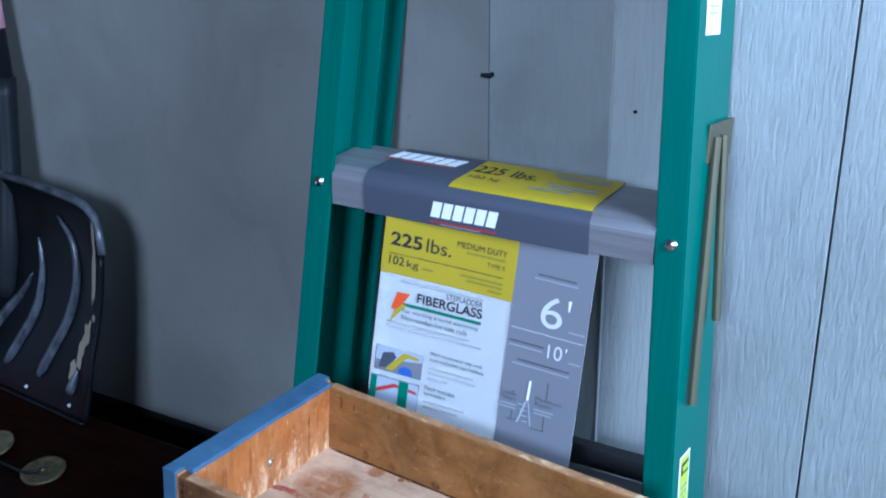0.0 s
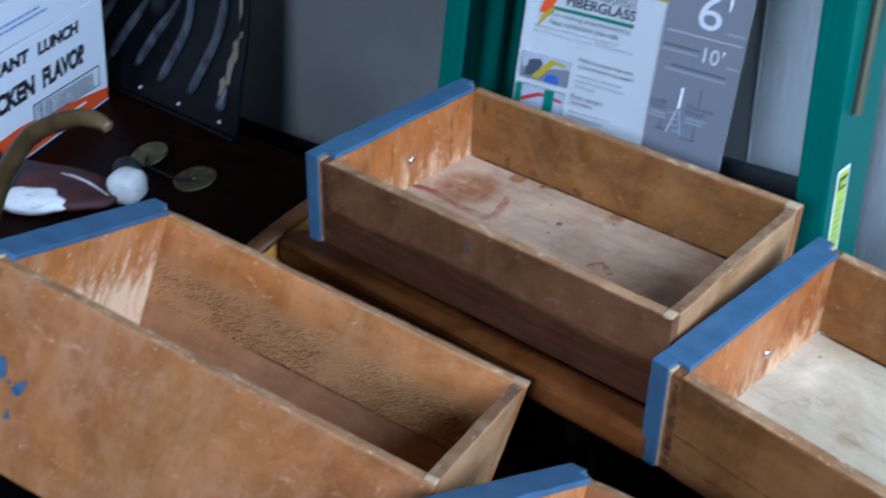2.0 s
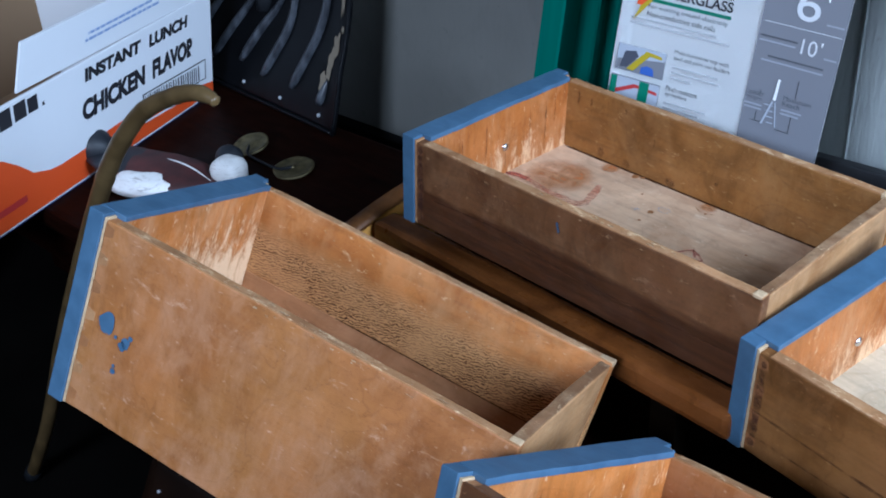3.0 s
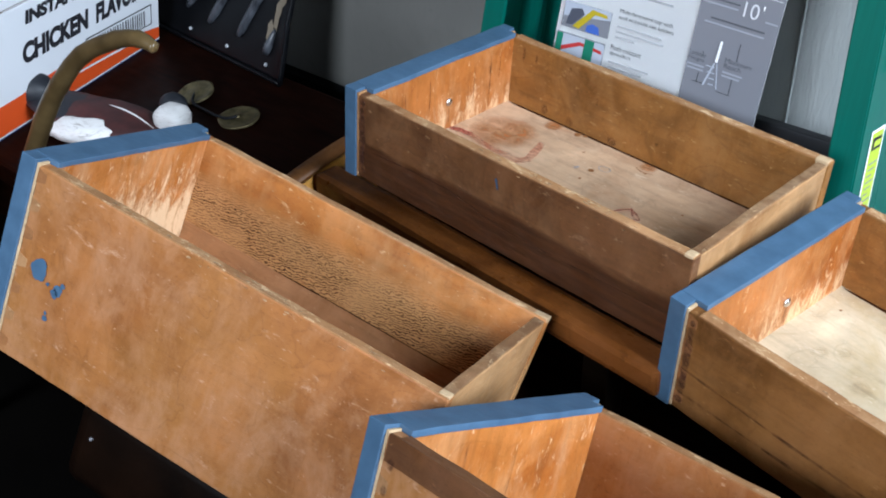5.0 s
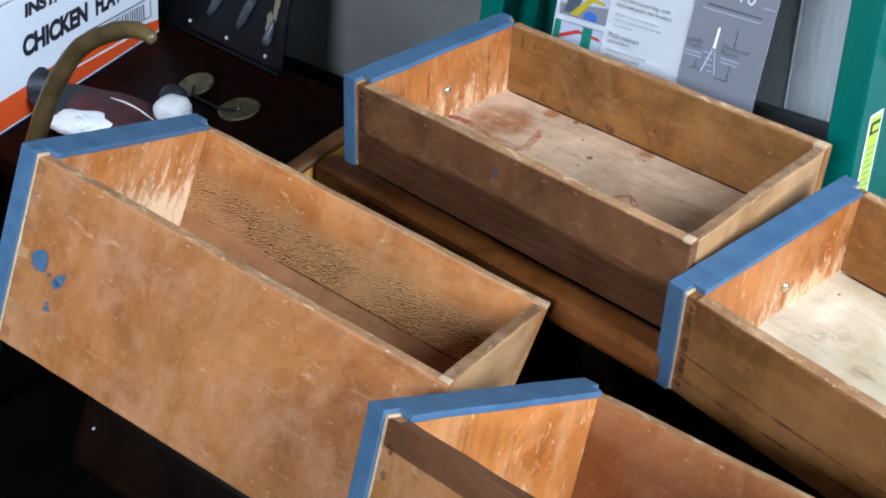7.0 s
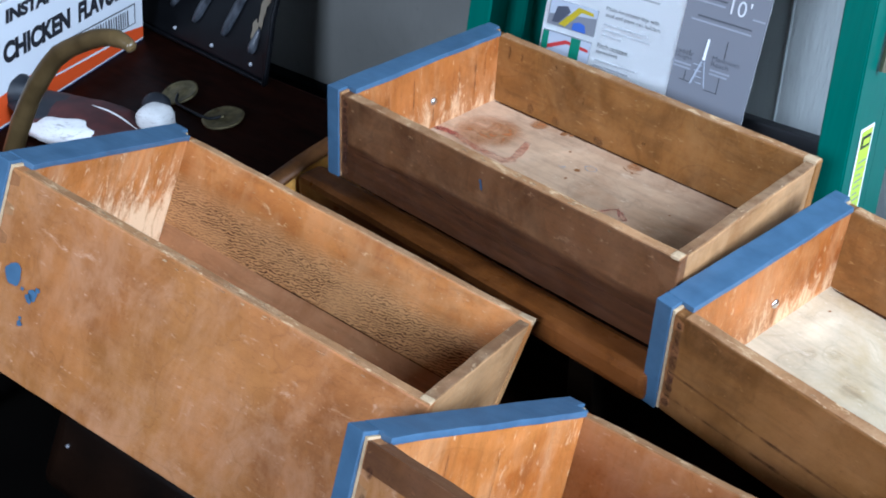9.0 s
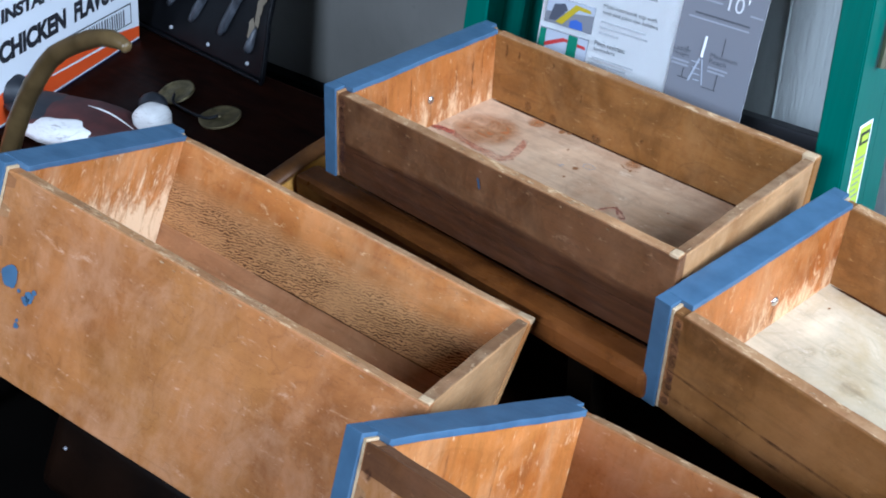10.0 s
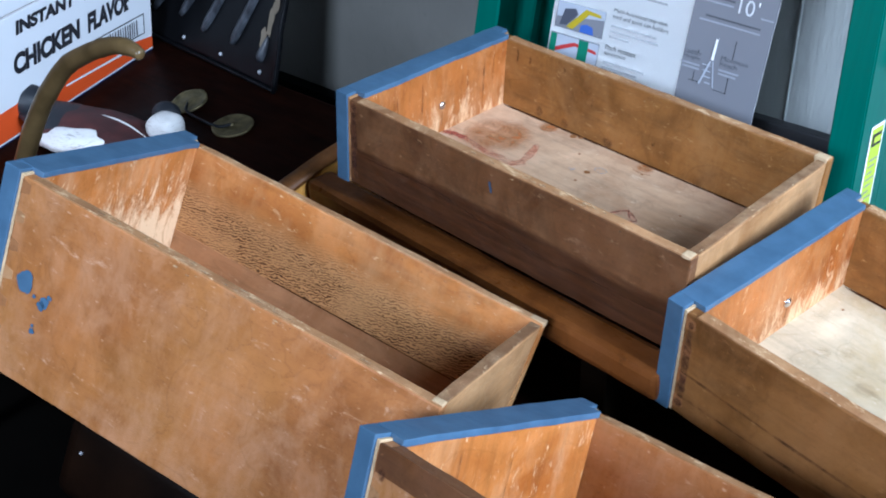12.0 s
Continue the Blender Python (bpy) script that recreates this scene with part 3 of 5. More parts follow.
def flecks(d, count, x0, x1, v0, v1, size, axis, level, seed):
    """Small ragged chips where the finish has flaked off, denser towards x1 and v0."""
    rnd = random.Random(seed)
    bm = bmesh.new()
    for _ in range(count):
        u = x0 + (x1 - x0) * rnd.random() ** 0.7
        v = v0 + (v1 - v0) * rnd.random() ** 2.2
        r = size * (0.35 + 0.9 * rnd.random() ** 2)
        ring = []
        for k in range(7):
            a = 2 * math.pi * k / 7
            q = r * (0.6 + 0.7 * rnd.random())
            pu = min(x1, max(x0, u + 1.7 * q * math.cos(a)))
            pv = min(max(v0, v1), max(min(v0, v1), v + 0.6 * q * math.sin(a)))
            ring.append(bm.verts.new((pu, level - 0.0003, pv) if axis == 1 else (pu, pv, level + 0.0003)))
        bm.faces.new(ring)
    spots = part("chipped_finish", bm, FLAKED, d)
    tagged(spots, "pale chips in the worn finish", kind="stuff")
    return spots


drawer_a = drawer((0.0133, -0.7426, -0.1226), 11.07, 13.11, -19.79, 0.3557, 0.2049, 0.1602, 0.1480, TAN_FLOOR, WOOD_OUT, None,
                  "deep tan wooden drawer with blue front, tilted, paint-spotted side", WOOD_CRACK, 1.0, lining=WOOD_IN)
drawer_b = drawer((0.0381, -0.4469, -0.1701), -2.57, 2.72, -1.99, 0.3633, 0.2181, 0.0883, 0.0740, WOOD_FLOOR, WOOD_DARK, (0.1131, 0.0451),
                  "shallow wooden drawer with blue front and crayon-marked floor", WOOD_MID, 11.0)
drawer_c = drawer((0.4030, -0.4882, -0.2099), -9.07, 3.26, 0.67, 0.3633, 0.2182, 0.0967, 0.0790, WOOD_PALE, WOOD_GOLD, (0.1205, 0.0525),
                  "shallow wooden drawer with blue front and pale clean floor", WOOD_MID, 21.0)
drawer_d = drawer((0.3549, -0.7427, -0.1743), -5.99, -6.57, -25.41, 0.3557, 0.2026, 0.1602, 0.1400, WOOD_FLOOR, WOOD_OUT, None,
                  "deep orange wooden drawer with blue front, tilted", None, 31.0, PIN_RED, (1,), WOOD_IN_DEEP)

# marks on the boards
DUSKBLUE = paper("dusky_blue_paint", (0.045, 0.075, 0.125))
SEAM = dull(paper("dark_seam", (0.050, 0.020, 0.008), 0.9), 0.05)
for d, zf, w, ln in ((drawer_b, 0.0740, 0.2181, 0.3633), (drawer_c, 0.0790, 0.2182, 0.3633)):
    stroke(d, "seam", [(0.022, w - 0.0135), (0.12, w - 0.0132), (0.24, w - 0.0136), (ln - 0.013, w - 0.0134)], 0.0040, SEAM, "dark gap along the floor board", 2, -zf, 0.0003)
    stroke(d, "seam", [(ln - 0.0125, 0.020), (ln - 0.0122, 0.10), (ln - 0.0126, w - 0.014)], 0.0026, SEAM, "dark gap along the floor board", 2, -zf, 0.0005)
far_face = 0.2049 - 0.0105 - 0.0012
part("lower_board", board((0.0200, far_face - 0.0006, -0.1475), (0.3440, far_face + 0.001, -0.0828), 0.0004, 14, 0, 0.0002, 61), TAN_FLOOR, drawer_a, "smooth tan lower board of the side")
stroke(drawer_a, "seam", [(0.120, -0.0822), (0.18, -0.0820), (0.26, -0.0823), (0.343, -0.0821)], 0.0013, SEAM, "dark joint between the boards", 1, far_face - 0.0006, 0.0003)
ZB = -0.0740
stroke(drawer_b, "crayon_mark", [(0.020, 0.116), (0.038, 0.121), (0.068, 0.1165), (0.0975, 0.1157), (0.1123, 0.119), (0.109, 0.1398), (0.1015, 0.1619)], 0.0110, CRAYON2, "faded red crayon arc", 2, ZB)
stroke(drawer_b, "crayon_mark", [(0.020, 0.117), (0.030, 0.120), (0.045, 0.120)], 0.009, CRAYON, "red crayon streak", 2, ZB, 0.0006)
stroke(drawer_b, "crayon_mark", [(0.2239, 0.1104), (0.2331, 0.1232), (0.2477, 0.1155), (0.2432, 0.1133), (0.232, 0.1263)], 0.0030, CRAYON, "red crayon scribble", 2, ZB)
for q, (x, y, r) in enumerate(((0.1154, 0.200, 0.0035), (0.122, 0.203, 0.0022), (0.1667, 0.1531, 0.0028), (0.1685, 0.1334, 0.0016), (0.141, 0.176, 0.0014), (0.205, 0.186, 0.0013), (0.085, 0.19, 0.0012), (0.27, 0.15, 0.0012))):
    splat(drawer_b, "ink_spot", (x, y), r, PIN_DARK, "dark spot", 2, ZB, 0.0004, q)
stroke(drawer_b, "pencil_ring", [(0.1741 + 0.006 * math.cos(a), 0.1644 + 0.0045 * math.sin(a)) for a in [k * 0.7 for k in range(10)]], 0.0008, INKGREY, "faint pencil ring", 2, ZB)
stroke(drawer_b, "pencil_mark", [(0.150, 0.146), (0.155, 0.1505), (0.1535, 0.1455), (0.158, 0.1495)], 0.0009, INKGREY, "faint pencil mark", 2, ZB)
stroke(drawer_b, "brown_scratch", [(0.1915, 0.1905), (0.2000, 0.1868), (0.2120, 0.1900)], 0.0013, PIN_LIGHT, "thin brown scratch", 2, ZB)
stroke(drawer_b, "paint_mark", [(0.1765, -0.018), (0.179, -0.028)], 0.0035, DUSKBLUE, "small blue paint mark", 1, 0.0007)
for q, (x, z, r) in enumerate(((0.0342, -0.0788, 0.0078), (0.054, -0.0859, 0.0042), (0.0515, -0.0895, 0.0036), (0.0575, -0.0805, 0.0020), (0.0485, -0.1123, 0.0022), (0.0480, -0.108, 0.0014), (0.044, -0.0855, 0.0014))):
    splat(drawer_a, "paint_splash", (x, z), r, BLUE, "blue paint splash", 1, 0.0007, 0.0004, q * 3.1)
splat(drawer_b, "stain", (0.064, 0.150), 0.036, STAIN, "orange brown stain", 2, ZB, 0.0002, 9.0)
splat(drawer_b, "stain", (0.20, 0.198), 0.010, STAIN, "brown smudge", 2, ZB, 0.0002, 14.0)
splat(drawer_b, "stain", (0.085, 0.197), 0.010, STAIN, "brown smudge", 2, ZB, 0.0002, 17.0)
for q, (x, y) in enumerate(((0.071, 0.135), (0.058, 0.120), (0.10, 0.11), (0.13, 0.15), (0.17, 0.09))):
    splat(drawer_c, "stain", (x, y), 0.006 + 0.002 * (q % 3), TAN, "faint tan smudge", 2, -0.0790, 0.0002, 20.0 + q)
for z0, z1 in ((-0.0555, -0.0590), (-0.0780, -0.0740)):
    stroke(drawer_c, "grain_line", [(0.016, z0), (0.10, (z0 + z1) / 2 - 0.0012), (0.20, z1), (0.35, z1 + 0.001)], 0.0028, GRAINLINE, "dark grain line", 1, 0.0008)
stroke(drawer_b, "grain_line", [(0.03, -0.055), (0.12, -0.052), (0.20, -0.062), (0.34, -0.060)], 0.0022, GRAINLINE, "dark grain line", 1, 0.0008)
part("stained_band", board((0.0135, 0.0004, -0.0200), (0.3540, 0.0024, -0.0032), 0.0004, 20, 0, 0.0004, 71), PIN_RED, drawer_d, "dark stained strip along the top of the side")
# finish flaked off along the top edges
for d, count, x0, v0, v1, size, axis, level in (
        (drawer_a, 60, 0.03, 0.0016, 0.0095, 0.0020, 2, -0.0027), (drawer_a, 34, 0.03, -0.0055, -0.0100, 0.0011, 1, 0.0007), (drawer_a, 70, 0.03, -0.0055, -0.0260, 0.0009, 1, far_face),
        (drawer_b, 52, 0.12, 0.0016, 0.0095, 0.0020, 2, -0.0027), (drawer_b, 26, 0.10, -0.0055, -0.0090, 0.0010, 1, 0.0007), (drawer_b, 22, 0.04, -0.0060, -0.0200, 0.0008, 1, 0.2064),
        (drawer_c, 22, 0.04, 0.0016, 0.0095, 0.0016, 2, -0.0027)):
    flecks(d, count, x0, 0.345, v0, v1, size, axis, level, count)
# rust at the joints and below the screws, runs in the finish
RUST = paper("rust_stain", (0.060, 0.016, 0.006), 0.8)
DRIP = paper("brown_drip", (0.13, 0.045, 0.014), 0.6)
faded(RUST, 140, 0.36, 0.66, 0.7)
faded(DRIP, 90, 0.36, 0.68, 0.55)
for d, spots in ((drawer_b, ((0.0185, -0.010, 0.0042), (0.0170, -0.0175, 0.0030), (0.0200, -0.046, 0.0030), (0.0180, -0.066, 0.0036), (0.0195, -0.078, 0.0040))),
                 (drawer_c, ((0.0180, -0.012, 0.0030), (0.0190, -0.070, 0.0032), (0.0175, -0.085, 0.0040))),
                 (drawer_d, ((0.0200, -0.020, 0.0040), (0.0190, -0.036, 0.0034), (0.0210, -0.055, 0.0030)))):
    for q, (x, z, r) in enumerate(spots):
        splat(d, "rust_spot", (x, z), r, RUST, "dark rusty nail stain", 1, 0.0007, 0.0004, q * 2.9)
for d, y, z, n in ((drawer_b, 0.1131, -0.0451, -0.0700), (drawer_c, 0.1205, -0.0525, -0.0740)):
    stroke(d, "rust_streak", [(y, z - 0.003), (y + 0.0006, z - 0.010), (y - 0.0004, n)], 0.0034, DRIP, "rust run below the screw", 0, 0.0200, 0.0004)
for d, h in ((drawer_b, 0.084), (drawer_c, 0.092)):
    stroke(d, "joint_stain", [(0.0178, -0.005), (0.0172, -0.03), (0.0180, -0.06), (0.0174, -h)], 0.0085, RUST, "dark stained joint", 1, 0.0008, 0.0004)
for y, z0, z1, wd in ((0.052, -0.012, -0.060, 0.0022), (0.085, -0.010, -0.052, 0.0026), (0.148, -0.014, -0.066, 0.0020), (0.172, -0.008, -0.070, 0.0030), (0.186, -0.010, -0.048, 0.0018)):
    stroke(drawer_b, "drip_stain", [(y, z0), (y + 0.0008, (z0 + z1) / 2), (y - 0.0006, z1)], wd, DRIP, "brown run in the finish", 0, 0.0200, 0.0004)
for y, z0, z1, wd in ((0.062, -0.010, -0.050, 0.0026), (0.110, -0.016, -0.060, 0.0020)):
    stroke(drawer_d, "drip_stain", [(y, z0), (y + 0.0008, (z0 + z1) / 2), (y - 0.0006, z1)], wd, DRIP, "brown run in the finish", 0, 0.0200, 0.0004)
inner_b = 0.2181 - 0.0117
for q, (x, z0, z1, wd) in enumerate(((0.034, -0.008, -0.026, 0.004), (0.050, -0.012, -0.022, 0.003), (0.066, -0.060, -0.072, 0.010), (0.098, -0.062, -0.073, 0.012), (0.150, -0.064, -0.073, 0.014), (0.092, -0.010, -0.018, 0.003), (0.200, -0.050, -0.054, 0.006), (0.128, -0.030, -0.040, 0.003))):
    stroke(drawer_b, "drip_stain", [(x, z0), (x + 0.001, (z0 + z1) / 2), (x - 0.001, z1)], wd, DRIP, "brown drip stain", 1, inner_b, 0.0005)
splat(drawer_c, "ink_spot", (0.0381, 0.1775), 0.0011, PIN_DARK, "dark spot", 2, -0.0790, 0.0004, 5)

# ---- ladder ----
LEAN = 8.0
ladder = thing("stepladder", pose(0.19, -0.15, Z0, -LEAN, 0, 0) , "folded green fibreglass stepladder leaning on the wall", "ladder")
# local frame: x across, y toward the wall, z along the rails; origin between the bolts


def rail_bm(side, depth, flange, y0, z0, z1, x_at, t=0.004):
    """A channel rail whose web is outermost, tapering with height."""
    bm = bmesh.new()
    prof = [(0, 0), (flange, 0), (flange, t), (t, t), (t, depth - t), (flange, depth - t), (flange, depth), (0, depth)]
    rings = []
    for z in (z0, z1):
        rings.append([bm.verts.new((side * (x_at(z) - u), y0 + v, z)) for u, v in prof])
    n = len(prof)
    for k in range(n):
        bm.faces.new((rings[0][k], rings[0][(k + 1) % n], rings[1][(k + 1) % n], rings[1][k]))
    bm.faces.new(rings[0])
    bm.faces.new(rings[1])
    bmesh.ops.bevel(bm, geom=[e for e in bm.edges if abs(e.calc_length()) > 0.5], offset=0.0015, segments=2, affect="EDGES")
    return bm


def half(z):
    return 0.2037 - 0.062 * z


for side in (-1, 1):
    part("rail", rail_bm(side, 0.072, 0.0285, 0.0, -0.88, 0.93, half), GREEN, ladder, "green fibreglass front rail")
    part("rear_rail", rail_bm(side, 0.046, 0.022, 0.0745, -0.88, 0.90, lambda z: half(z) - 0.0015), GREEN, ladder, "green fibreglass rear rail")


def step_profile(y0, y1, z0, z1, t=0.003, nose=0.016):
    """A pressed tread with a rounded nose, open below."""
    outer = [(y0, z0)] + [(y0 + nose * (1 - math.cos(a)), z1 - nose * (1 - math.sin(a))) for a in [math.pi / 2 * k / 6 for k in range(7)]] + [(y1 - 0.006, z1), (y1, z1 - 0.005), (y1, z0 + 0.004)]
    inner = [(y1 - t, z0 + 0.004), (y1 - t, z1 - t - 0.003), (y0 + nose, z1 - t)] + [(y0 + t + (nose - t) * (1 - math.cos(a)), z1 - t - (nose - t) * (1 - math.sin(a))) for a in [math.pi / 2 * k / 6 for k in range(5, -1, -1)]] + [(y0 + t, z0)]
    return outer + inner


for k in (-2, -1, 0, 1, 2):
    zc = 0.305 * k
    w = half(zc) - 0.0287
    bm = prism_bm(step_profile(-0.0005, 0.093, -0.022, 0.018), -w, w)
    for v in bm.verts:  # behind the rail's front flange the tread runs out to the web
        if v.co.y > 0.005:
            v.co.x *= (w + 0.019) / w
    step = part("step", bm, ALU, ladder, "plain aluminium step")
    step.matrix_local = pose(0, 0, zc, LEAN, 0, 0)
    for side in (-1, 1):
        bm = bmesh.new()
        bmesh.ops.create_uvsphere(bm, u_segments=12, v_segments=8, radius=0.006, matrix=Matrix.Translation((side * (half(zc) - 0.0127), -0.0003, zc)) @ Matrix.Diagonal((1, 0.6, 1, 1)))
        part("rivet", bm, STEEL, ladder, "steel rivet head", True)
for zc in (-0.26,):
    w = half(zc) - 0.03
    part("rear_brace", box_bm((-w, 0.095, zc - 0.02), (w, 0.112, zc + 0.004), 0.002), SHADED_ALU, ladder, "rear brace, shade put into its grey")
part("ladder_cap", box_bm((-0.16, -0.03, 0.92), (0.16, 0.13, 0.965), 0.006), GREEN, ladder, "green moulded top cap")
# spreader bars on the outside of the rail
part("spreader_bracket", box_bm((half(0.1) + 0.0005, 0.047, 0.068), (half(0.1) + 0.0035, 0.122, 0.104), 0.001), BRASS, ladder, "yellow zinc bracket")
part("spreader_bar", tube_bm([(half(0.1) + 0.006, 0.060, 0.092), (half(-0.15) + 0.006, 0.030, -0.155)], [0.0042, 0.0042], 8), BRASS, ladder, "yellow zinc spreader bar")
part("spreader_bar", tube_bm([(half(0.1) + 0.006, 0.082, 0.092), (half(-0.15) + 0.006, 0.080, -0.085)], [0.0042, 0.0042], 8), BRASS, ladder, "yellow zinc spreader bar")

for y in (0.058, 0.085):
    bm = bmesh.new()
    bmesh.ops.create_uvsphere(bm, u_segments=8, v_segments=6, radius=0.0035, matrix=Matrix.Translation((half(0.1) + 0.004, y + 0.006, 0.086)))
    part("rivet", bm, STEEL, ladder, "small steel rivet", True)

# label wrapped over the step
def X(x):
    return x - 0.19


LEVEL = pose(0, 0, 0, LEAN, 0, 0)  # the steps lie level
wrap = [(-0.0008, -0.0240)] + [(-0.0008 + 0.0162 * (1 - math.cos(a)), 0.0184 - 0.0162 * (1 - math.sin(a))) for a in [math.pi / 2 * k / 8 for k in range(9)]] + [(0.0905, 0.0184)]


def wrap_bm(x0, x1, path, lift, skip=0):
    bm = bmesh.new()
    rows = []
    for i, (y, z) in enumerate(path):
        if i < skip:
            continue
        a = math.pi / 2 * max(0, min(8, i - 1)) / 8
        dy, dz = -lift * math.cos(a), lift * math.sin(a)
        rows.append((bm.verts.new((x0, y + dy, z + dz)), bm.verts.new((x1, y + dy, z + dz))))
    for a, b in zip(rows, rows[1:]):
        bm.faces.new((a[0], a[1], b[1], b[0]))
    return bm


step_label = part("step_label", wrap_bm(X(0.055), X(0.303), wrap, 0.0006), SLATE, ladder, "slate printed wrap label", True)
step_label.matrix_local = LEVEL
yellow = part("yellow_label", wrap_bm(X(0.1505), X(0.3027), wrap, 0.0010, 6), YELLOW, ladder, "yellow load label", True)
yellow.matrix_local = LEVEL


def flat(name, parent, frame_m, x0, y0, x1, y1, material, label="", h=0.0002):
    """A thin printed rectangle in a label's own frame: x along, y up, z out."""
    ob = part(name, box_bm((x0, y0, 0), (x1, y1, h)), material, parent, label)
    ob.matrix_local = frame_m
    return ob


def logo(parent, m, width, height):
    """The maker's mark as slanted white blocks over a red line."""
    n = 6
    for k in range(n):
        a, b = k * width / n, (k + 0.84) * width / n
        sl = height * 0.25
        ob = part("logo_block", prism_bm([(a, 0), (b, 0), (b + sl, height), (a + sl, height)], 0.0, 0.0002, 2), WHITE, parent, "white slanted block of the maker's mark")
        ob.matrix_local = m
    flat("logo_line", parent, m, 0.0, -0.0055, width, -0.004, RED, "thin red line")
    return ob


def frame_of(origin, right, up):
    r, u = Vector(right).normalized(), Vector(up).normalized()
    n = r.cross(u)
    return Matrix(((r.x, u.x, n.x, origin[0]), (r.y, u.y, n.y, origin[1]), (r.z, u.z, n.z, origin[2]), (0, 0, 0, 1)))


front_m = lambda x, z: LEVEL @ frame_of((X(x), -0.0018, z), (1, 0, 0), (0, 0, 1))
top_m = lambda x, y, z=0.0194: LEVEL @ frame_of((X(x), y - 0.004, z), (1, 0, 0), (0, 1, 0))
logo(ladder, front_m(0.134, -0.0150), 0.074, 0.0165)
flat("label_line", ladder, front_m(0.145, -0.0225), 0, 0, 0.045, 0.0012, INKGREY, "line of small print")
logo(ladder, top_m(0.050, 0.060), 0.082, 0.022)
text_part("label_text", "225 lbs.", 0.0215, INK, ladder, top_m(0.153, 0.055, 0.0201), 0.070, 0.0, 0.01)
text_part("label_text", "102 kg", 0.011, INK, ladder, top_m(0.158, 0.034, 0.0201), 0.034)
for q, (a, b, y) in enumerate(((0.232, 0.294, 0.082), (0.240, 0.294, 0.074), (0.236, 0.292, 0.052), (0.244, 0.292, 0.044), (0.225, 0.27, 0.034))):
    flat("label_line", ladder, top_m(a, y, 0.0201), 0, 0, b - a, 0.0035, INKGREY, "line of small print")

nest(ladder, step_label, ("yellow_label", "logo_block", "logo_line", "label_line", "label_text"))

# stickers on the web of the rail
def web_m(y, z):
    u = Vector((-0.062, 0, 1)).normalized()
    return frame_of((half(z) + 0.0006, y, z), (0, 1, 0), u)


for m, w, h, mats in ((web_m(0.020, -0.312), 0.032, 0.105, (WHITE, LIME)), (web_m(0.020, 0.183), 0.044, 0.12, (WHITE, WHITE))):
    sticker = flat("sticker", ladder, m, 0, 0, w, h, mats[0], "white bordered sticker")
    m2 = m @ pose(0, 0, 0.0003)
    flat("sticker_panel", ladder, m2, 0.003, 0.003, w - 0.003, h - 0.003, mats[1], "printed panel")
    m3 = m @ pose(0, 0, 0.0006)
    if mats[1] is LIME:
        flat("sticker_band", ladder, m3, 0.005, h - 0.020, w - 0.005, h - 0.008, INK, "dark warning band")
        flat("sticker_band_mark", ladder, m @ pose(0, 0, 0.0009), 0.009, h - 0.017, w - 0.007, h - 0.011, LIME, "block of lettering")
    for k in range(12):
        flat("sticker_line", ladder, m3, 0.006, h - 0.034 - k * 0.0062, w - 0.006 - 0.004 * (k % 3), h - 0.0325 - k * 0.0062, INKGREY, "line of small print")
    nest(ladder, sticker, ("sticker_panel", "sticker_band", "sticker_band_mark", "sticker_line"))

# ---- hanging card ----
card = thing("hang_card", pose(0.082, -0.1500, Z0 - 0.0215) @ pose(0, 0, 0, -12, 1.6, 0) @ Matrix.Diagonal((1, 1, 0.885, 1)), "printed product card hanging from the ladder step", "card")
OLIVE = paper("olive_ink", (0.26, 0.22, 0.02))
CW, CH, CB = 0.231, 0.33, 0.149


def bend(x, z):
    """The card's slight curl, out of its plane."""
    return 0.004 * math.sin(math.pi * x / CW) + 0.05 * z * z * (0.3 + x / CW) - 0.006 * max(0, x / CW - 0.6) * (z / CH)


def sheet_bm(x0, z0, x1, z1, lift, nx=8, nz=10):
    bm = bmesh.new()
    g = [[bm.verts.new((x0 + (x1 - x0) * i / nx, bend(x0 + (x1 - x0) * i / nx, z0 + (z1 - z0) * j / nz) - lift, z0 + (z1 - z0) * j / nz)) for i in range(nx + 1)] for j in range(nz + 1)]
    for j in range(nz):
        for i in range(nx):
            bm.faces.new((g[j][i], g[j][i + 1], g[j + 1][i + 1], g[j + 1][i]))
    return bm


def on_card(ob, lift):
    """Lay flat lettering, drawn in the plane of the card, along its curl."""
    for v in ob.data.vertices:
        v.co.y = bend(v.co.x, v.co.z) - lift
    return ob


bm = sheet_bm(0, -CH, CW, 0.02, 0.0, 12, 16)
bmesh.ops.solidify(bm, geom=bm.faces[:], thickness=-0.0006)
part("sheet", bm, WHITE, card, "white card stock", True)
grey_panel = part("grey_panel", sheet_bm(CB, -CH, CW, 0.02, 0.0007), GREY, card, "grey printed panel", True)
part("yellow_panel", sheet_bm(0, -0.068, CB, 0.02, 0.0007), YELLOW, card, "yellow printed panel", True)


def card_text(words, x, z, height, material, width=None, shear=0.0, thick=0.0):
    ob = text_part("card_text", words, height, material, card, Matrix(), width, shear, thick)
    for v in ob.data.vertices:
        v.co = (x + v.co.x, 0, -z + v.co.y)
    return on_card(ob, 0.0011)


def card_line(x0, x1, z, h, material, name="card_line", label="line of small print", lift=0.0010):
    return part(name, sheet_bm(x0, -z, x1, -z + h, lift, 4, 1), material, card, label)


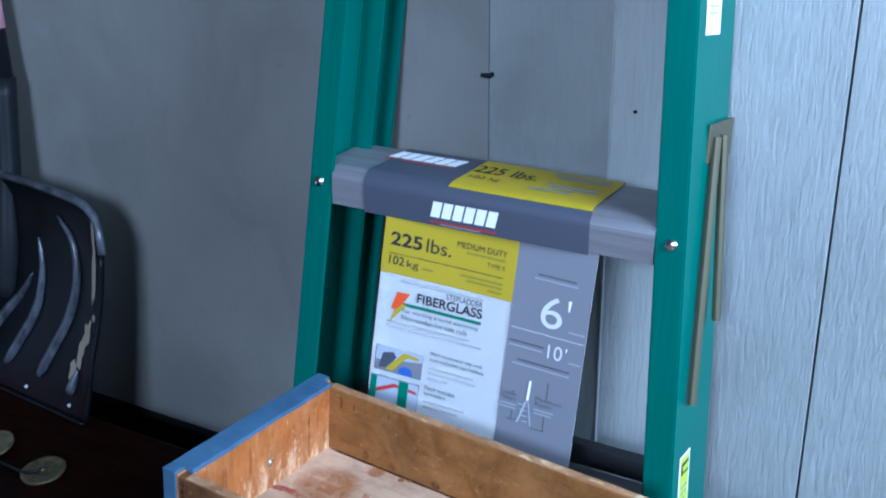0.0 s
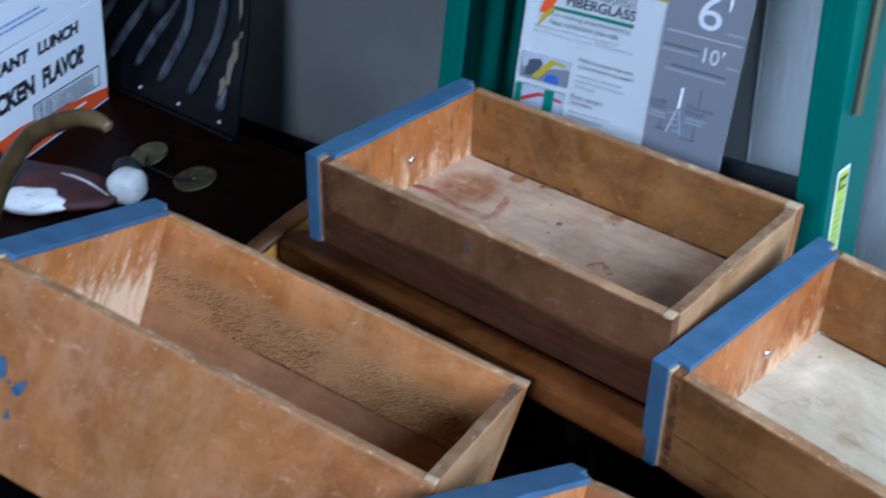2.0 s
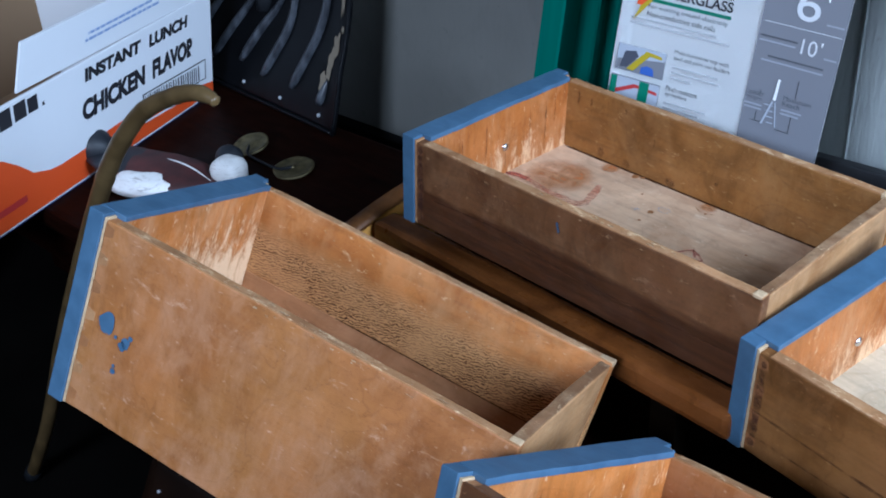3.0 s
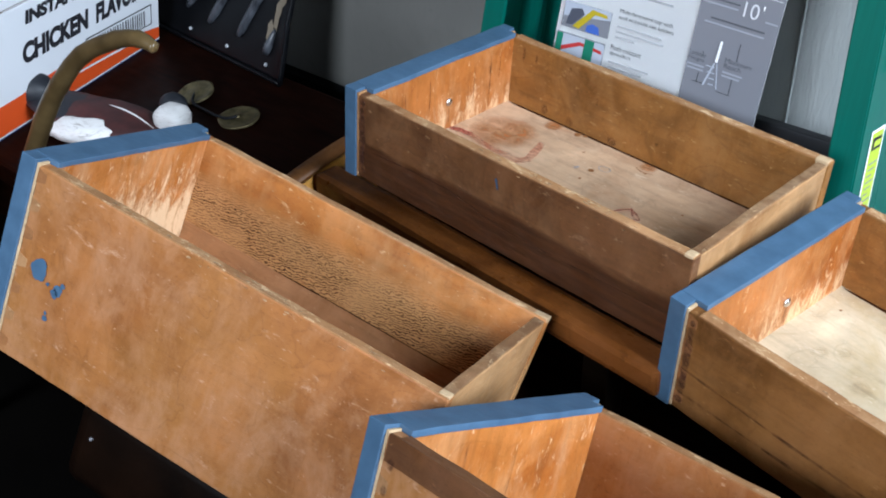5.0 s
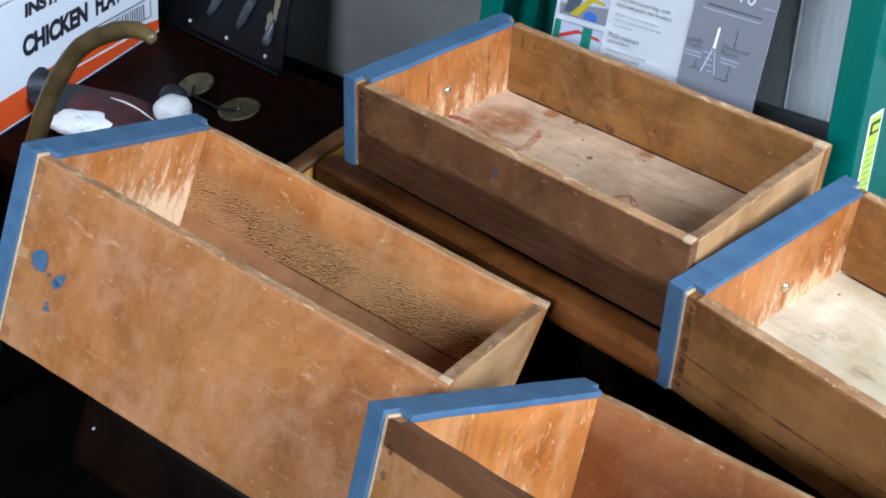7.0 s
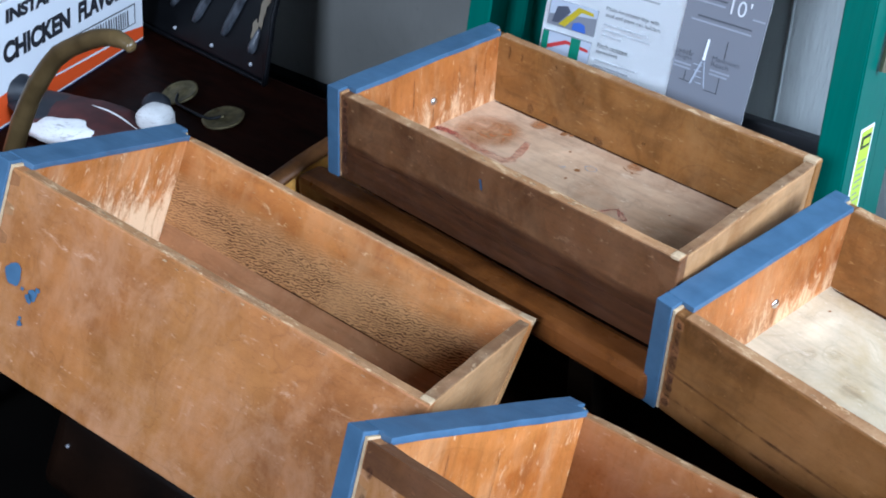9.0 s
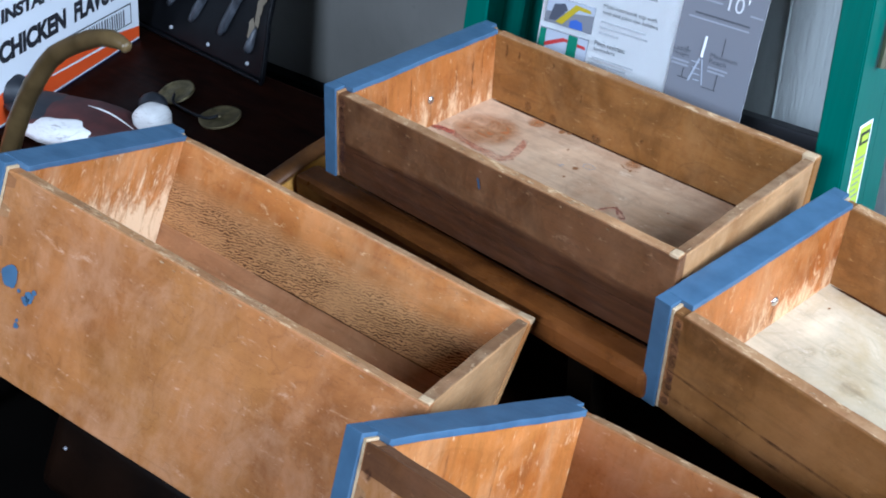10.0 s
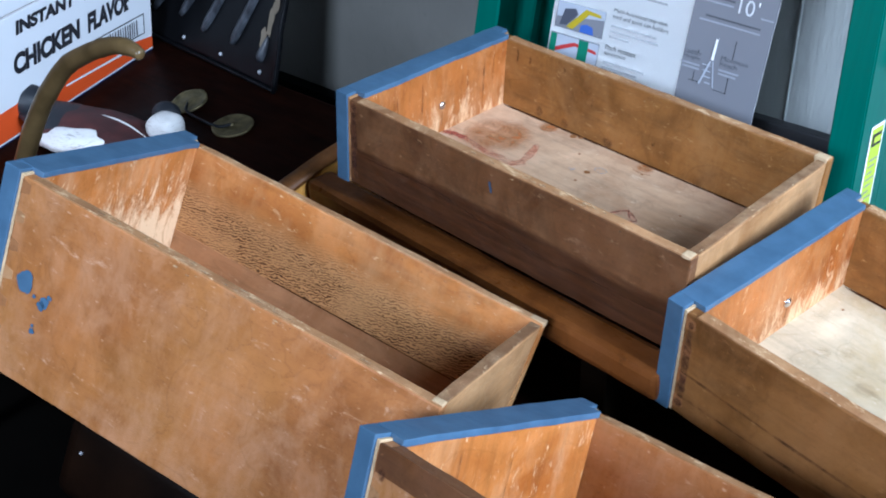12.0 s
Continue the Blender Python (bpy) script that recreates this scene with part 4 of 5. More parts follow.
card_text("225", 0.0085, 0.0345, 0.0158, INK, 0.036, 0.0, 0.022)
card_text("lbs.", 0.0495, 0.0345, 0.0158, INK, 0.028)
card_text("102", 0.0088, 0.0570, 0.0105, INK, 0.0175, 0.0, 0.008)
card_text("kg", 0.0295, 0.0590, 0.0105, INK, 0.0135)
card_text("MEDIUM DUTY", 0.0830, 0.0205, 0.0068, INK, 0.055)
card_text("TYPE II", 0.1178, 0.0355, 0.0048, INK, 0.0190)
card_line(0.0075, 0.137, 0.0445, 0.0008, INK)
card_line(0.094, 0.137, 0.0260, 0.0022, OLIVE)
for a, z in ((0.090, 0.0525), (0.097, 0.0575), (0.122, 0.0630)):
    card_line(a, 0.137, z, 0.0022, OLIVE)
card_line(0.047, 0.060, 0.0560, 0.0022, OLIVE)
card_line(0.025, 0.119, 0.0752, 0.0026, FAINT)
card_text("STEPLADDER", 0.0781, 0.0832, 0.0066, INK, 0.0405)
card_text("FIBERGLASS", 0.0453, 0.0958, 0.0112, INK, 0.0739, 0.0, 0.018)
card_line(0.0298, 0.1190, 0.1032, 0.0038, GREENINK, "green_bar", "green printed bar")
card_text("For working around electricity", 0.0304, 0.1118, 0.0058, INK, 0.0866)
card_text("Non-conductive side rails", 0.0303, 0.1194, 0.0056, INK, 0.0748)
for a, b, z in ((0.0136, 0.108, 0.1255), (0.0136, 0.1225, 0.1312)):
    card_line(a, b, z, 0.0022, FAINT)
bolt = bmesh.new()
bolt.faces.new([bolt.verts.new((x, 0, -z)) for x, z in ((0.0225, 0.0880), (0.0370, 0.0880), (0.0300, 0.1010), (0.0345, 0.1015), (0.0165, 0.1265), (0.0220, 0.1090), (0.0170, 0.1090))])
on_card(part("bolt_sign", bolt, ORANGE, card, "orange lightning bolt sign"), 0.0012)
bolt = bmesh.new()
bolt.faces.new([bolt.verts.new((x, 0, -z)) for x, z in ((0.0300, 0.1010), (0.0345, 0.1015), (0.0165, 0.1265), (0.0215, 0.1110))])
on_card(part("bolt_tip", bolt, YELLOW, card, "yellow tip of the lightning bolt"), 0.0015)
# small photographs as plain colour shapes
for name, x0, z0, x1, z1, mt, lb in (("photo", 0.0052, 0.1860, 0.0600, 0.1560, GREY, "small product photograph"), ("photo", 0.0025, 0.2255, 0.0590, 0.1925, GREY, "small product photograph")):
    part(name, sheet_bm(x0, -z0, x1, -z1, 0.0010, 4, 4), mt, card, lb)


def card_poly(name, pts, material, label, lift=0.0014):
    b = bmesh.new()
    b.faces.new([b.verts.new((x, 0, -z)) for x, z in pts])
    return on_card(part(name, b, material, card, label), lift)


PALE = paper("photo_pale", (0.42, 0.45, 0.52))
card_poly("photo_ground", [(0.0058, 0.1563), (0.0595, 0.1563), (0.0595, 0.1658), (0.0058, 0.1738)], PALE, "pale photo ground", 0.0012)
card_poly("photo_shape", [(0.018, 0.1833), (0.038, 0.1588), (0.055, 0.1608), (0.056, 0.1643), (0.042, 0.1638), (0.026, 0.1843)], YELLOW, "yellow shape")
card_poly("photo_shape", [(0.034, 0.1853), (0.0345, 0.1778), (0.041, 0.1748), (0.048, 0.1768), (0.050, 0.1853)], BLUEINK, "blue shape")
card_poly("photo_shape", [(0.010, 0.1828), (0.014, 0.1638), (0.026, 0.1608), (0.030, 0.1668), (0.018, 0.1818)], SLATE, "dark shape")
card_poly("photo_ground", [(0.0030, 0.1938), (0.0585, 0.1938), (0.0585, 0.2248), (0.0030, 0.2248)], PALE, "pale photo ground", 0.0012)
card_poly("photo_shape", [(0.008, 0.2098), (0.030, 0.1988), (0.056, 0.2018), (0.057, 0.2053), (0.032, 0.2028), (0.010, 0.2138)], RED, "reddish shape")
card_poly("photo_shape", [(0.036, 0.1938), (0.047, 0.1938), (0.047, 0.2248), (0.036, 0.2248)], GREENINK, "green shape", 0.0016)
card_poly("photo_shape", [(0.003, 0.1938), (0.010, 0.1938), (0.010, 0.2248), (0.003, 0.2248)], GREENINK, "green shape", 0.0016)
card_text("Multi-functional top with", 0.0677, 0.1540, 0.0056, INK, 0.0590)
card_text("tool and paint can holders", 0.0677, 0.1610, 0.0056, INK, 0.0615)
for k, b in enumerate((0.118, 0.121, 0.090)):
    card_line(0.0677, b, 0.1695 + 0.0062 * k, 0.0022, FAINT)
card_text("Pinch resistant", 0.0656, 0.1955, 0.0056, INK, 0.0345)
card_text("spreaders", 0.0656, 0.2025, 0.0052, INK, 0.0240)
for k, b in enumerate((0.112, 0.105)):
    card_line(0.0656, b, 0.2110 + 0.0062 * k, 0.0022, FAINT)
DIM = paper("dim_print", (0.32, 0.335, 0.38))
PALEPRINT = paper("pale_print", (0.66, 0.67, 0.70))
# grey panel
card_text("6", 0.1812, 0.0857, 0.0350, PALEPRINT, 0.0228)
card_poly("foot_mark", [(0.2085, 0.0505), (0.2118, 0.0505), (0.2105, 0.0625), (0.2092, 0.0625)], WHITE, "foot mark")
card_text("10", 0.1935, 0.1190, 0.0158, PALEPRINT, 0.0152)
card_poly("foot_mark", [(0.2118, 0.1030), (0.2138, 0.1030), (0.2130, 0.1080), (0.2124, 0.1080)], WHITE, "foot mark")
card_line(0.1524, 0.2286, 0.0945, 0.0007, PALEPRINT)
for a, b, z, m in ((0.1735, 0.2135, 0.0305, SHADEINK), (0.170, 0.216, 0.0352, PALE), (0.1517, 0.189, 0.1100, SHADEINK), (0.1517, 0.188, 0.1150, PALE), (0.212, 0.229, 0.0855, PALE), (0.2165, 0.229, 0.1190, PALE),
                   (0.163, 0.2185, 0.1300, SHADEINK), (0.1575, 0.2190, 0.1350, PALE)):
    card_line(a, b, z, 0.0019, DIM if m is PALE else m)
card_text("Ladder", 0.1497, 0.1725, 0.0050, SHADEINK, 0.0185)
card_text("Height", 0.1497, 0.1785, 0.0050, SHADEINK, 0.0175)
card_text("Maximum", 0.1876, 0.1700, 0.0050, SHADEINK, 0.0275)
card_text("Reach", 0.1876, 0.1760, 0.0050, SHADEINK, 0.0175)
for a, b, z in ((0.148, 0.168, 0.1835), (0.150, 0.168, 0.1875), (0.1876, 0.208, 0.1815), (0.1876, 0.206, 0.1855)):
    card_line(a, b, z, 0.0020, DIM)
card_poly("pictogram_bar", [(0.1790, 0.1500), (0.1814, 0.1500), (0.1808, 0.1730), (0.1778, 0.1730)], WHITE, "plain white pictogram bar")
card_poly("pictogram_ladder", [(0.1770, 0.1745), (0.1790, 0.1745), (0.1720, 0.2010), (0.1700, 0.2010)], PALE, "plain pale pictogram")
card_poly("pictogram_ladder", [(0.1800, 0.1745), (0.1812, 0.1745), (0.1862, 0.2010), (0.1850, 0.2010)], PALE, "plain pale pictogram")
for k in range(4):
    card_line(0.1700 + 0.002 * (3 - k), 0.1790 + 0.001 * (3 - k), 0.1985 - 0.0062 * k, 0.0010, PALE)
for x, z0, z1 in ((0.1985, 0.147, 0.166), (0.1985, 0.184, 0.203), (0.1635, 0.166, 0.170), (0.1635, 0.189, 0.199)):
    part("card_line", sheet_bm(x, -z1, x + 0.0007, -z0, 0.0010, 1, 3), INK, card, "dimension line")
card_line(0.186, 0.200, 0.2035, 0.0007, INK)
card_line(0.159, 0.172, 0.2000, 0.0007, INK)

nest(card, grey_panel, ("foot_mark", "pictogram_bar", "pictogram_ladder"))

# ---- shovel ----
shovel = thing("snow_shovel", pose(-0.588, -0.158, TT) @ pose(0, 0, 0, 0, 0, -4.9), "dusty black plastic snow shovel standing blade down on the table", "shovel")
HW, BH, TILT = 0.204, 0.296, math.tan(radians(15))
# sweeping ribs: across and up the blade, from the lower end to the upper
RIBS = (
    [(0.092, 0.036), (0.106, 0.068), (0.127, 0.112), (0.139, 0.153), (0.140, 0.192), (0.129, 0.227), (0.102, 0.254)],
    [(0.020, 0.036), (0.041, 0.075), (0.058, 0.107), (0.066, 0.140), (0.066, 0.180), (0.058, 0.215)],
    [(-0.040, 0.044), (-0.008, 0.092), (0.028, 0.133), (0.046, 0.163)],
    [(-0.111, 0.036), (-0.077, 0.084), (-0.038, 0.130), (-0.020, 0.165)],
    [(-0.172, 0.040), (-0.144, 0.085), (-0.118, 0.118), (-0.088, 0.157)],
    [(0.160, 0.030), (0.164, 0.045), (0.168, 0.064)],
)


def blade_point(x, z):
    """A point of the blade's face, x across and z up: leaning back, slightly dished, with the side edges curling forward."""
    u = min(1.0, abs(x) / HW)
    y = TILT * z + 0.020 * math.sin(math.pi * min(1.0, z / BH)) - 0.014 * u ** 8 * min(1.0, z / 0.08) - 0.012 * max(0.0, (z - 0.90 * BH) / (0.10 * BH))
    return Vector((x, y, z))


def blade_top(x):
    u = min(1.0, abs(x) / HW)
    return BH * (1 - 0.055 * u * u) - 0.055 * max(0.0, (u - 0.78) / 0.22) ** 2.4


bm = bmesh.new()
NU, NV = 60, 40
g = [[bm.verts.new(blade_point((-1 + 2 * i / NU) * HW, blade_top((-1 + 2 * i / NU) * HW) * j / NV)) for i in range(NU + 1)] for j in range(NV + 1)]
for j in range(NV):
    for i in range(NU):
        bm.faces.new((g[j][i], g[j][i + 1], g[j + 1][i + 1], g[j + 1][i]))
bmesh.ops.recalc_face_normals(bm, faces=bm.faces[:])
before = sum(v.co.y for v in bm.verts) / len(bm.verts)
bmesh.ops.solidify(bm, geom=bm.faces[:], thickness=0.004)
if sum(v.co.y for v in bm.verts) / len(bm.verts) < before:  # the thickness lies behind the face
    for v in bm.verts:
        v.co.y += 0.0042
blade = part("blade", bm, SHOVEL, shovel, "ribbed black plastic blade", True)
for rib in RIBS:
    line = [blade_point(p.x, p.y) + Vector((0, -0.0015, 0)) for p in smooth_path([(x, z, 0) for x, z in rib], 5)]
    m = len(line)
    part("rib", tube_bm(line, [0.0012 + 0.0058 * min(1.0, (i + 0.8) / 2.5, (m - 1 - i) / (0.55 * m)) ** 0.6 for i in range(m)], 14), LIT_PLASTIC, shovel, "moulded rib with its highlight in the colour", True)
for k in range(-2, 3):
    b = blade_point(-0.022 + 0.0935 * k, 0.017)
    bm = bmesh.new()
    bmesh.ops.create_uvsphere(bm, u_segments=10, v_segments=6, radius=0.0030, matrix=Matrix.Translation(b + Vector((0, -0.001, 0))))
    part("rivet", bm, PALE_RIVET, shovel, "pale rivet", True)
part("wear_edge", tube_bm([blade_point(HW * (-1 + i / 10), 0.0) + Vector((0, -0.001, 0.003)) for i in range(21)], [0.003] * 21, 8), SHOVEL, shovel, "thick lower edge", True)
rim = [HW * (-1 + i / 20) for i in range(41)]
part("rim", tube_bm([blade_point(x, blade_top(x)) + Vector((0, 0.001, 0.0)) for x in rim], [0.0055] * 41, 10), LIT_PLASTIC, shovel, "rolled upper rim, lit tone in its colour", True)
for sx in (-1, 1):
    side_line = [blade_point(sx * HW, blade_top(HW) * k / 14) + Vector((0, -0.002, 0)) for k in range(15)]
    part("side_rim", tube_bm(side_line, [0.0032] * 15, 8), SHOVEL, shovel, "raised side edge", True)
part("socket", tube_bm(smooth_path([(-0.004, 0.050, 0.12), (-0.010, 0.068, 0.20), (-0.018, 0.090, 0.30), (-0.024, 0.108, 0.42)], 5), [0.012, 0.014, 0.016, 0.018, 0.019, 0.020, 0.020, 0.020, 0.020, 0.020, 0.020, 0.019, 0.019, 0.019, 0.019, 0.019]), BLACK, shovel, "moulded black socket", True)
part("shaft", tube_bm([(-0.024, 0.108, 0.42), (-0.097, 0.140, 1.15)], [0.0155, 0.0155]), BLACK, shovel, "black shaft", True)
part("shaft_sleeve", tube_bm([(-0.0305, 0.1109, 0.485), (-0.0375, 0.1139, 0.555)], [0.0165, 0.0165]), paper("pink_tape", (0.50, 0.25, 0.28)), shovel, "pink tape on the shaft", True)
part("hand_grip", tube_bm([(-0.157, 0.140, 1.16), (-0.037, 0.140, 1.16)], [0.016, 0.016]), BLACK, shovel, "black grip", True)
for q, (x0, z0, rx, rz) in enumerate(((0.180, 0.195, 0.006, 0.040), (0.178, 0.243, 0.004, 0.016), (0.176, 0.112, 0.008, 0.016), (0.168, 0.085, 0.007, 0.022), (0.158, 0.060, 0.007, 0.013), (0.186, 0.135, 0.004, 0.005))):
    bm = bmesh.new()
    rings = []
    for f in (0.02, 0.5, 1.0):
        ring = []
        for k in range(18):
            a = 2 * math.pi * k / 18
            rr = f * (1 + 0.55 * noise.noise(Vector((math.cos(a) * 1.7 + q * 3, math.sin(a) * 1.7, q))))
            ring.append(bm.verts.new(blade_point(x0 + rr * rx * math.cos(a), z0 + rr * rz * math.sin(a)) + Vector((0, -0.0012, 0))))
        rings.append(ring)
    for a, b in zip(rings, rings[1:]):
        for k in range(18):
            bm.faces.new((a[k], a[(k + 1) % 18], b[(k + 1) % 18], b[k]))
    part("dirt_patch", bm, DIRT, shovel, "dried tan dirt")
nest(shovel, blade, ("rib", "rivet", "dirt_patch", "wear_edge", "rim", "side_rim"))

# ---- noodle carton ----
carton = thing("noodle_carton", pose(-0.6461, -0.1817, TT) @ pose(0, 0, 0, 0, 0, -71.3), "open white cardboard noodle carton with orange band on the table", "carton")
CL, CD, CT = 0.50, 0.31, 0.162
# the long sides of the open carton lean outwards
FACE = pose(0, 0, 0, -8.5, 0, 0)
face_panel = part("side_panel", box_bm((0, -0.004, 0), (CL, 0, CT), 0.0008), BOXWHITE, carton, "white printed side")
face_panel.matrix_local = FACE
part("side_panel", box_bm((0, -CD, 0), (CL, -CD + 0.004, CT), 0.0008), CARD, carton, "brown inside of the far side")
part("end_panel", prism_bm([(-CD + 0.004, 0), (-0.005, 0), (-0.005 + 0.149 * CT, 0.985 * CT), (-CD + 0.004, CT)], 0.0005, 0.0045), BOXWHITE, carton, "white end")
part("end_panel", prism_bm([(-CD + 0.004, 0), (-0.005, 0), (-0.005 + 0.149 * CT, 0.985 * CT), (-CD + 0.004, CT)], CL - 0.0045, CL - 0.0005), CARD, carton, "brown end")
part("base", box_bm((0.004, -CD + 0.004, 0.0), (CL - 0.004, -0.004, 0.004)), CARD, carton, "brown cardboard base")
flap = part("flap", prism_bm([(0.004, CT), (0.396, CT + 0.006), (0.378, CT + 0.063), (0.022, CT + 0.060)], -0.004, -0.0008, 1), BOXWHITE, face_panel, "raised white flap")
part("flap", prism_bm([(0.0, CT), (CL, CT), (CL - 0.015, CT + 0.14), (0.012, CT + 0.14)], -CD, -CD + 0.003, 1), CARD, carton, "raised brown flap")


def box_m(x, z, lift=0.0006):
    """A frame on the printed side: x to the reader's right, y up."""
    return frame_of((x, lift, z), (-1, 0, 0), (0, 0, 1))


def box_poly(name, pts, material, label, lift):
    b = bmesh.new()
    b.faces.new([b.verts.new((x, lift, z)) for x, z in pts])
    return part(name, b, material, face_panel, label)


wave = [(0.001, 0.0048), (0.001, 0.0215), (0.043, 0.0290), (0.10, 0.0385), (0.15, 0.0465), (0.20, 0.0520), (0.26, 0.0500), (0.30, 0.0455), (0.34, 0.0455), (0.36, 0.0480), (0.388, 0.058), (0.412, 0.080), (0.435, 0.097), (0.47, 0.104), (0.499, 0.106), (0.499, 0.0048)]
box_poly("orange_band", wave, ORANGE, "orange printed band", 0.0004)
box_poly("navy_line", [(0.001, 0.0004), (0.499, 0.0004), (0.499, 0.0024), (0.001, 0.0024)], NAVY, "navy printed line", 0.0004)
box_poly("white_line", [(0.055, 0.0200), (0.20, 0.0275), (0.20, 0.0300), (0.055, 0.0240)], BOXWHITE, "white printed stripe", 0.0008)


def letter_row(words, x_left, x_right, z, height, rise):
    """Printed words in upright heavy letters; x runs to the reader's left."""
    return text_part("carton_text", words, height, INK, face_panel, box_m(x_left, z) @ pose(0, 0, 0, 0, 0, rise), x_left - x_right, 0.10, 0.055)


letter_row("INSTANT", 0.2807, 0.165, 0.1345, 0.0182, -1.0)
letter_row("LUNCH", 0.148, 0.058, 0.1315, 0.0182, -1.0)
letter_row("CHICKEN", 0.2912, 0.160, 0.0832, 0.0285, 0.0)
letter_row("FLAVOR", 0.145, 0.0462, 0.0828, 0.0285, 0.0)
box_poly("barcode_field", [(0.0185, 0.0330), (0.1695, 0.0410), (0.1695, 0.0700), (0.0185, 0.0650)], INK, "barcode outline", 0.0005)
box_poly("barcode_field", [(0.0210, 0.0350), (0.1672, 0.0428), (0.1672, 0.0680), (0.0210, 0.0632)], BOXWHITE, "barcode field", 0.0008)
bx = 0.036
for k in range(25):
    w = 0.0012 + 0.0022 * random.random()
    zl = 0.0360 + (bx - 0.021) / 0.146 * 0.0075
    box_poly("barcode_bar", [(bx, zl), (bx + w, zl), (bx + w, zl + 0.0235), (bx, zl + 0.0235)], INK, "", 0.0011)
    bx += w + 0.0020 + 0.0018 * random.random()
for a, b, z in ((0.121, 0.272, 0.1860), (0.135, 0.265, 0.1935)):
    while a < b:
        w = 0.006 + 0.010 * random.random()
        box_poly("print_bar", [(a, z), (min(b, a + w), z), (min(b, a + w), z + 0.0034), (a, z + 0.0034)], PALEBLUE, "small blue print", 0.0006)
        a += w + 0.002
for a, b, z, h in ((0.462, 0.480, 0.128, 0.032), (0.436, 0.456, 0.130, 0.024), (0.411, 0.431, 0.133, 0.025), (0.386, 0.406, 0.135, 0.023), (0.366, 0.383, 0.136, 0.020), (0.355, 0.359, 0.1365, 0.005)):
    box_poly("logo_block", [(a, z), (b, z), (b, z + h * 0.95), (a, z + h)], INK, "black maker's mark", 0.0006)
box_poly("print_line", [(0.405, 0.026), (0.475, 0.026), (0.475, 0.035), (0.405, 0.035)], RED, "line of small print", 0.0008)

# ---- walking cane ----
cane = thing("walking_cane", pose(0, 0, 0), "brown wooden walking cane with a curved crook, leaning on the table", "cane")
path = smooth_path([(-0.690, -0.600, 0.0), (-0.565, -0.600, 0.173), (-0.437, -0.600, 0.377), (-0.340, -0.600, 0.521), (-0.256, -0.600, 0.638), (-0.214, -0.600, 0.691), (-0.175, -0.600, 0.731), (-0.136, -0.600, 0.7635), (-0.088, -0.600, 0.7885), (-0.056, -0.600, 0.8005), (-0.037, -0.599, 0.8025), (-0.0245, -0.598, 0.7990)], 7)
n = len(path)
part("shaft", tube_bm(path, [0.0098 - 0.0036 * max(0, i / n - 0.35) / 0.65 + (0.0005 if i % 9 == 4 else 0) - 0.00022 * max(0, i - (n - 9)) - (0.0014 if i == n - 1 else 0) for i in range(n)], 14), CANE, cane, "bent brown cane", True)
part("ferrule", tube_bm([(-0.690, -0.600, 0.0), (-0.672, -0.600, 0.025)], [0.0130, 0.0125]), BLACK, cane, "black rubber tip", True)

# ---- duck decoy ----
decoy = thing("duck_decoy", pose(-0.462, -0.410, TT) @ pose(0, 0, 0, 0, 0, 18) @ Matrix.Diagonal((1, 1, 0.60, 1)), "painted wooden duck decoy, maroon with dark head and white flank", "decoy")


def blob(name, c, r, material, label, rot=0.0, bump=0.0):
    bm = bmesh.new()
    bmesh.ops.create_uvsphere(bm, u_segments=28, v_segments=18, radius=1)
    for v in bm.verts:
        k = 1 + bump * noise.noise(v.co * 2.3)
        v.co = Vector((v.co.x * r[0], v.co.y * r[1], v.co.z * r[2])) * k
    bmesh.ops.transform(bm, matrix=Matrix.Translation(c) @ pose(0, 0, 0, 0, rot, 0), verts=bm.verts[:])
    return part(name, bm, material, decoy, label, True)


blob("body", (0.0, 0.0, 0.029), (0.094, 0.045, 0.028), DUCKBROWN, "maroon painted body", 4, 0.08)
blob("back", (-0.045, 0.000, 0.043), (0.064, 0.036, 0.016), DUCKDARK, "dark slate back", 6, 0.05)
blob("head", (-0.110, 0.004, 0.062), (0.036, 0.026, 0.042), DUCKDARK, "dark green-black head", 0, 0.05)
blob("bill", (-0.145, 0.006, 0.044), (0.022, 0.012, 0.007), ORANGE, "red-orange bill", 6)
blob("flank", (-0.006, -0.030, 0.025), (0.056, 0.026, 0.026), DUCKWHITE, "white flank patch", -6, 0.12)
stripe = smooth_path([(0.012, 0.010, 0.0560), (0.035, 0.008, 0.0530), (0.060, 0.003, 0.0465), (0.086, -0.004, 0.035)], 6)
part("stripe", tube_bm(stripe, [0.0004 + 0.0012 * math.sin(math.pi * min(1, 1.1 * i / (len(stripe) - 1)) * 0.95) for i in range(len(stripe))], 8), DUCKWHITE, decoy, "thin white stripe", True)
knob = blob("tail_knob", (0.0, 0.0, 0.0), (1, 1, 1), DUCKWHITE, "rounded white knob")
for v in knob.data.vertices:  # blunt, nearly flat-topped
    c = v.co.normalized()
    k = (abs(c.x) ** 3.2 + abs(c.y) ** 3.2 + abs(c.z) ** 3.2) ** (-1 / 3.2)
    dent = 1 + 0.05 * noise.noise(c * 2.2)
    v.co = Vector((0.097 + 0.0215 * k * c.x * dent, 0.021 + 0.0200 * k * c.y * dent, 0.037 + 0.034 * k * c.z * dent))
blob("knob_cap", (0.082, 0.046, 0.050), (0.019, 0.016, 0.026), DUCKDARK, "dark maroon cap", 0, 0.05)

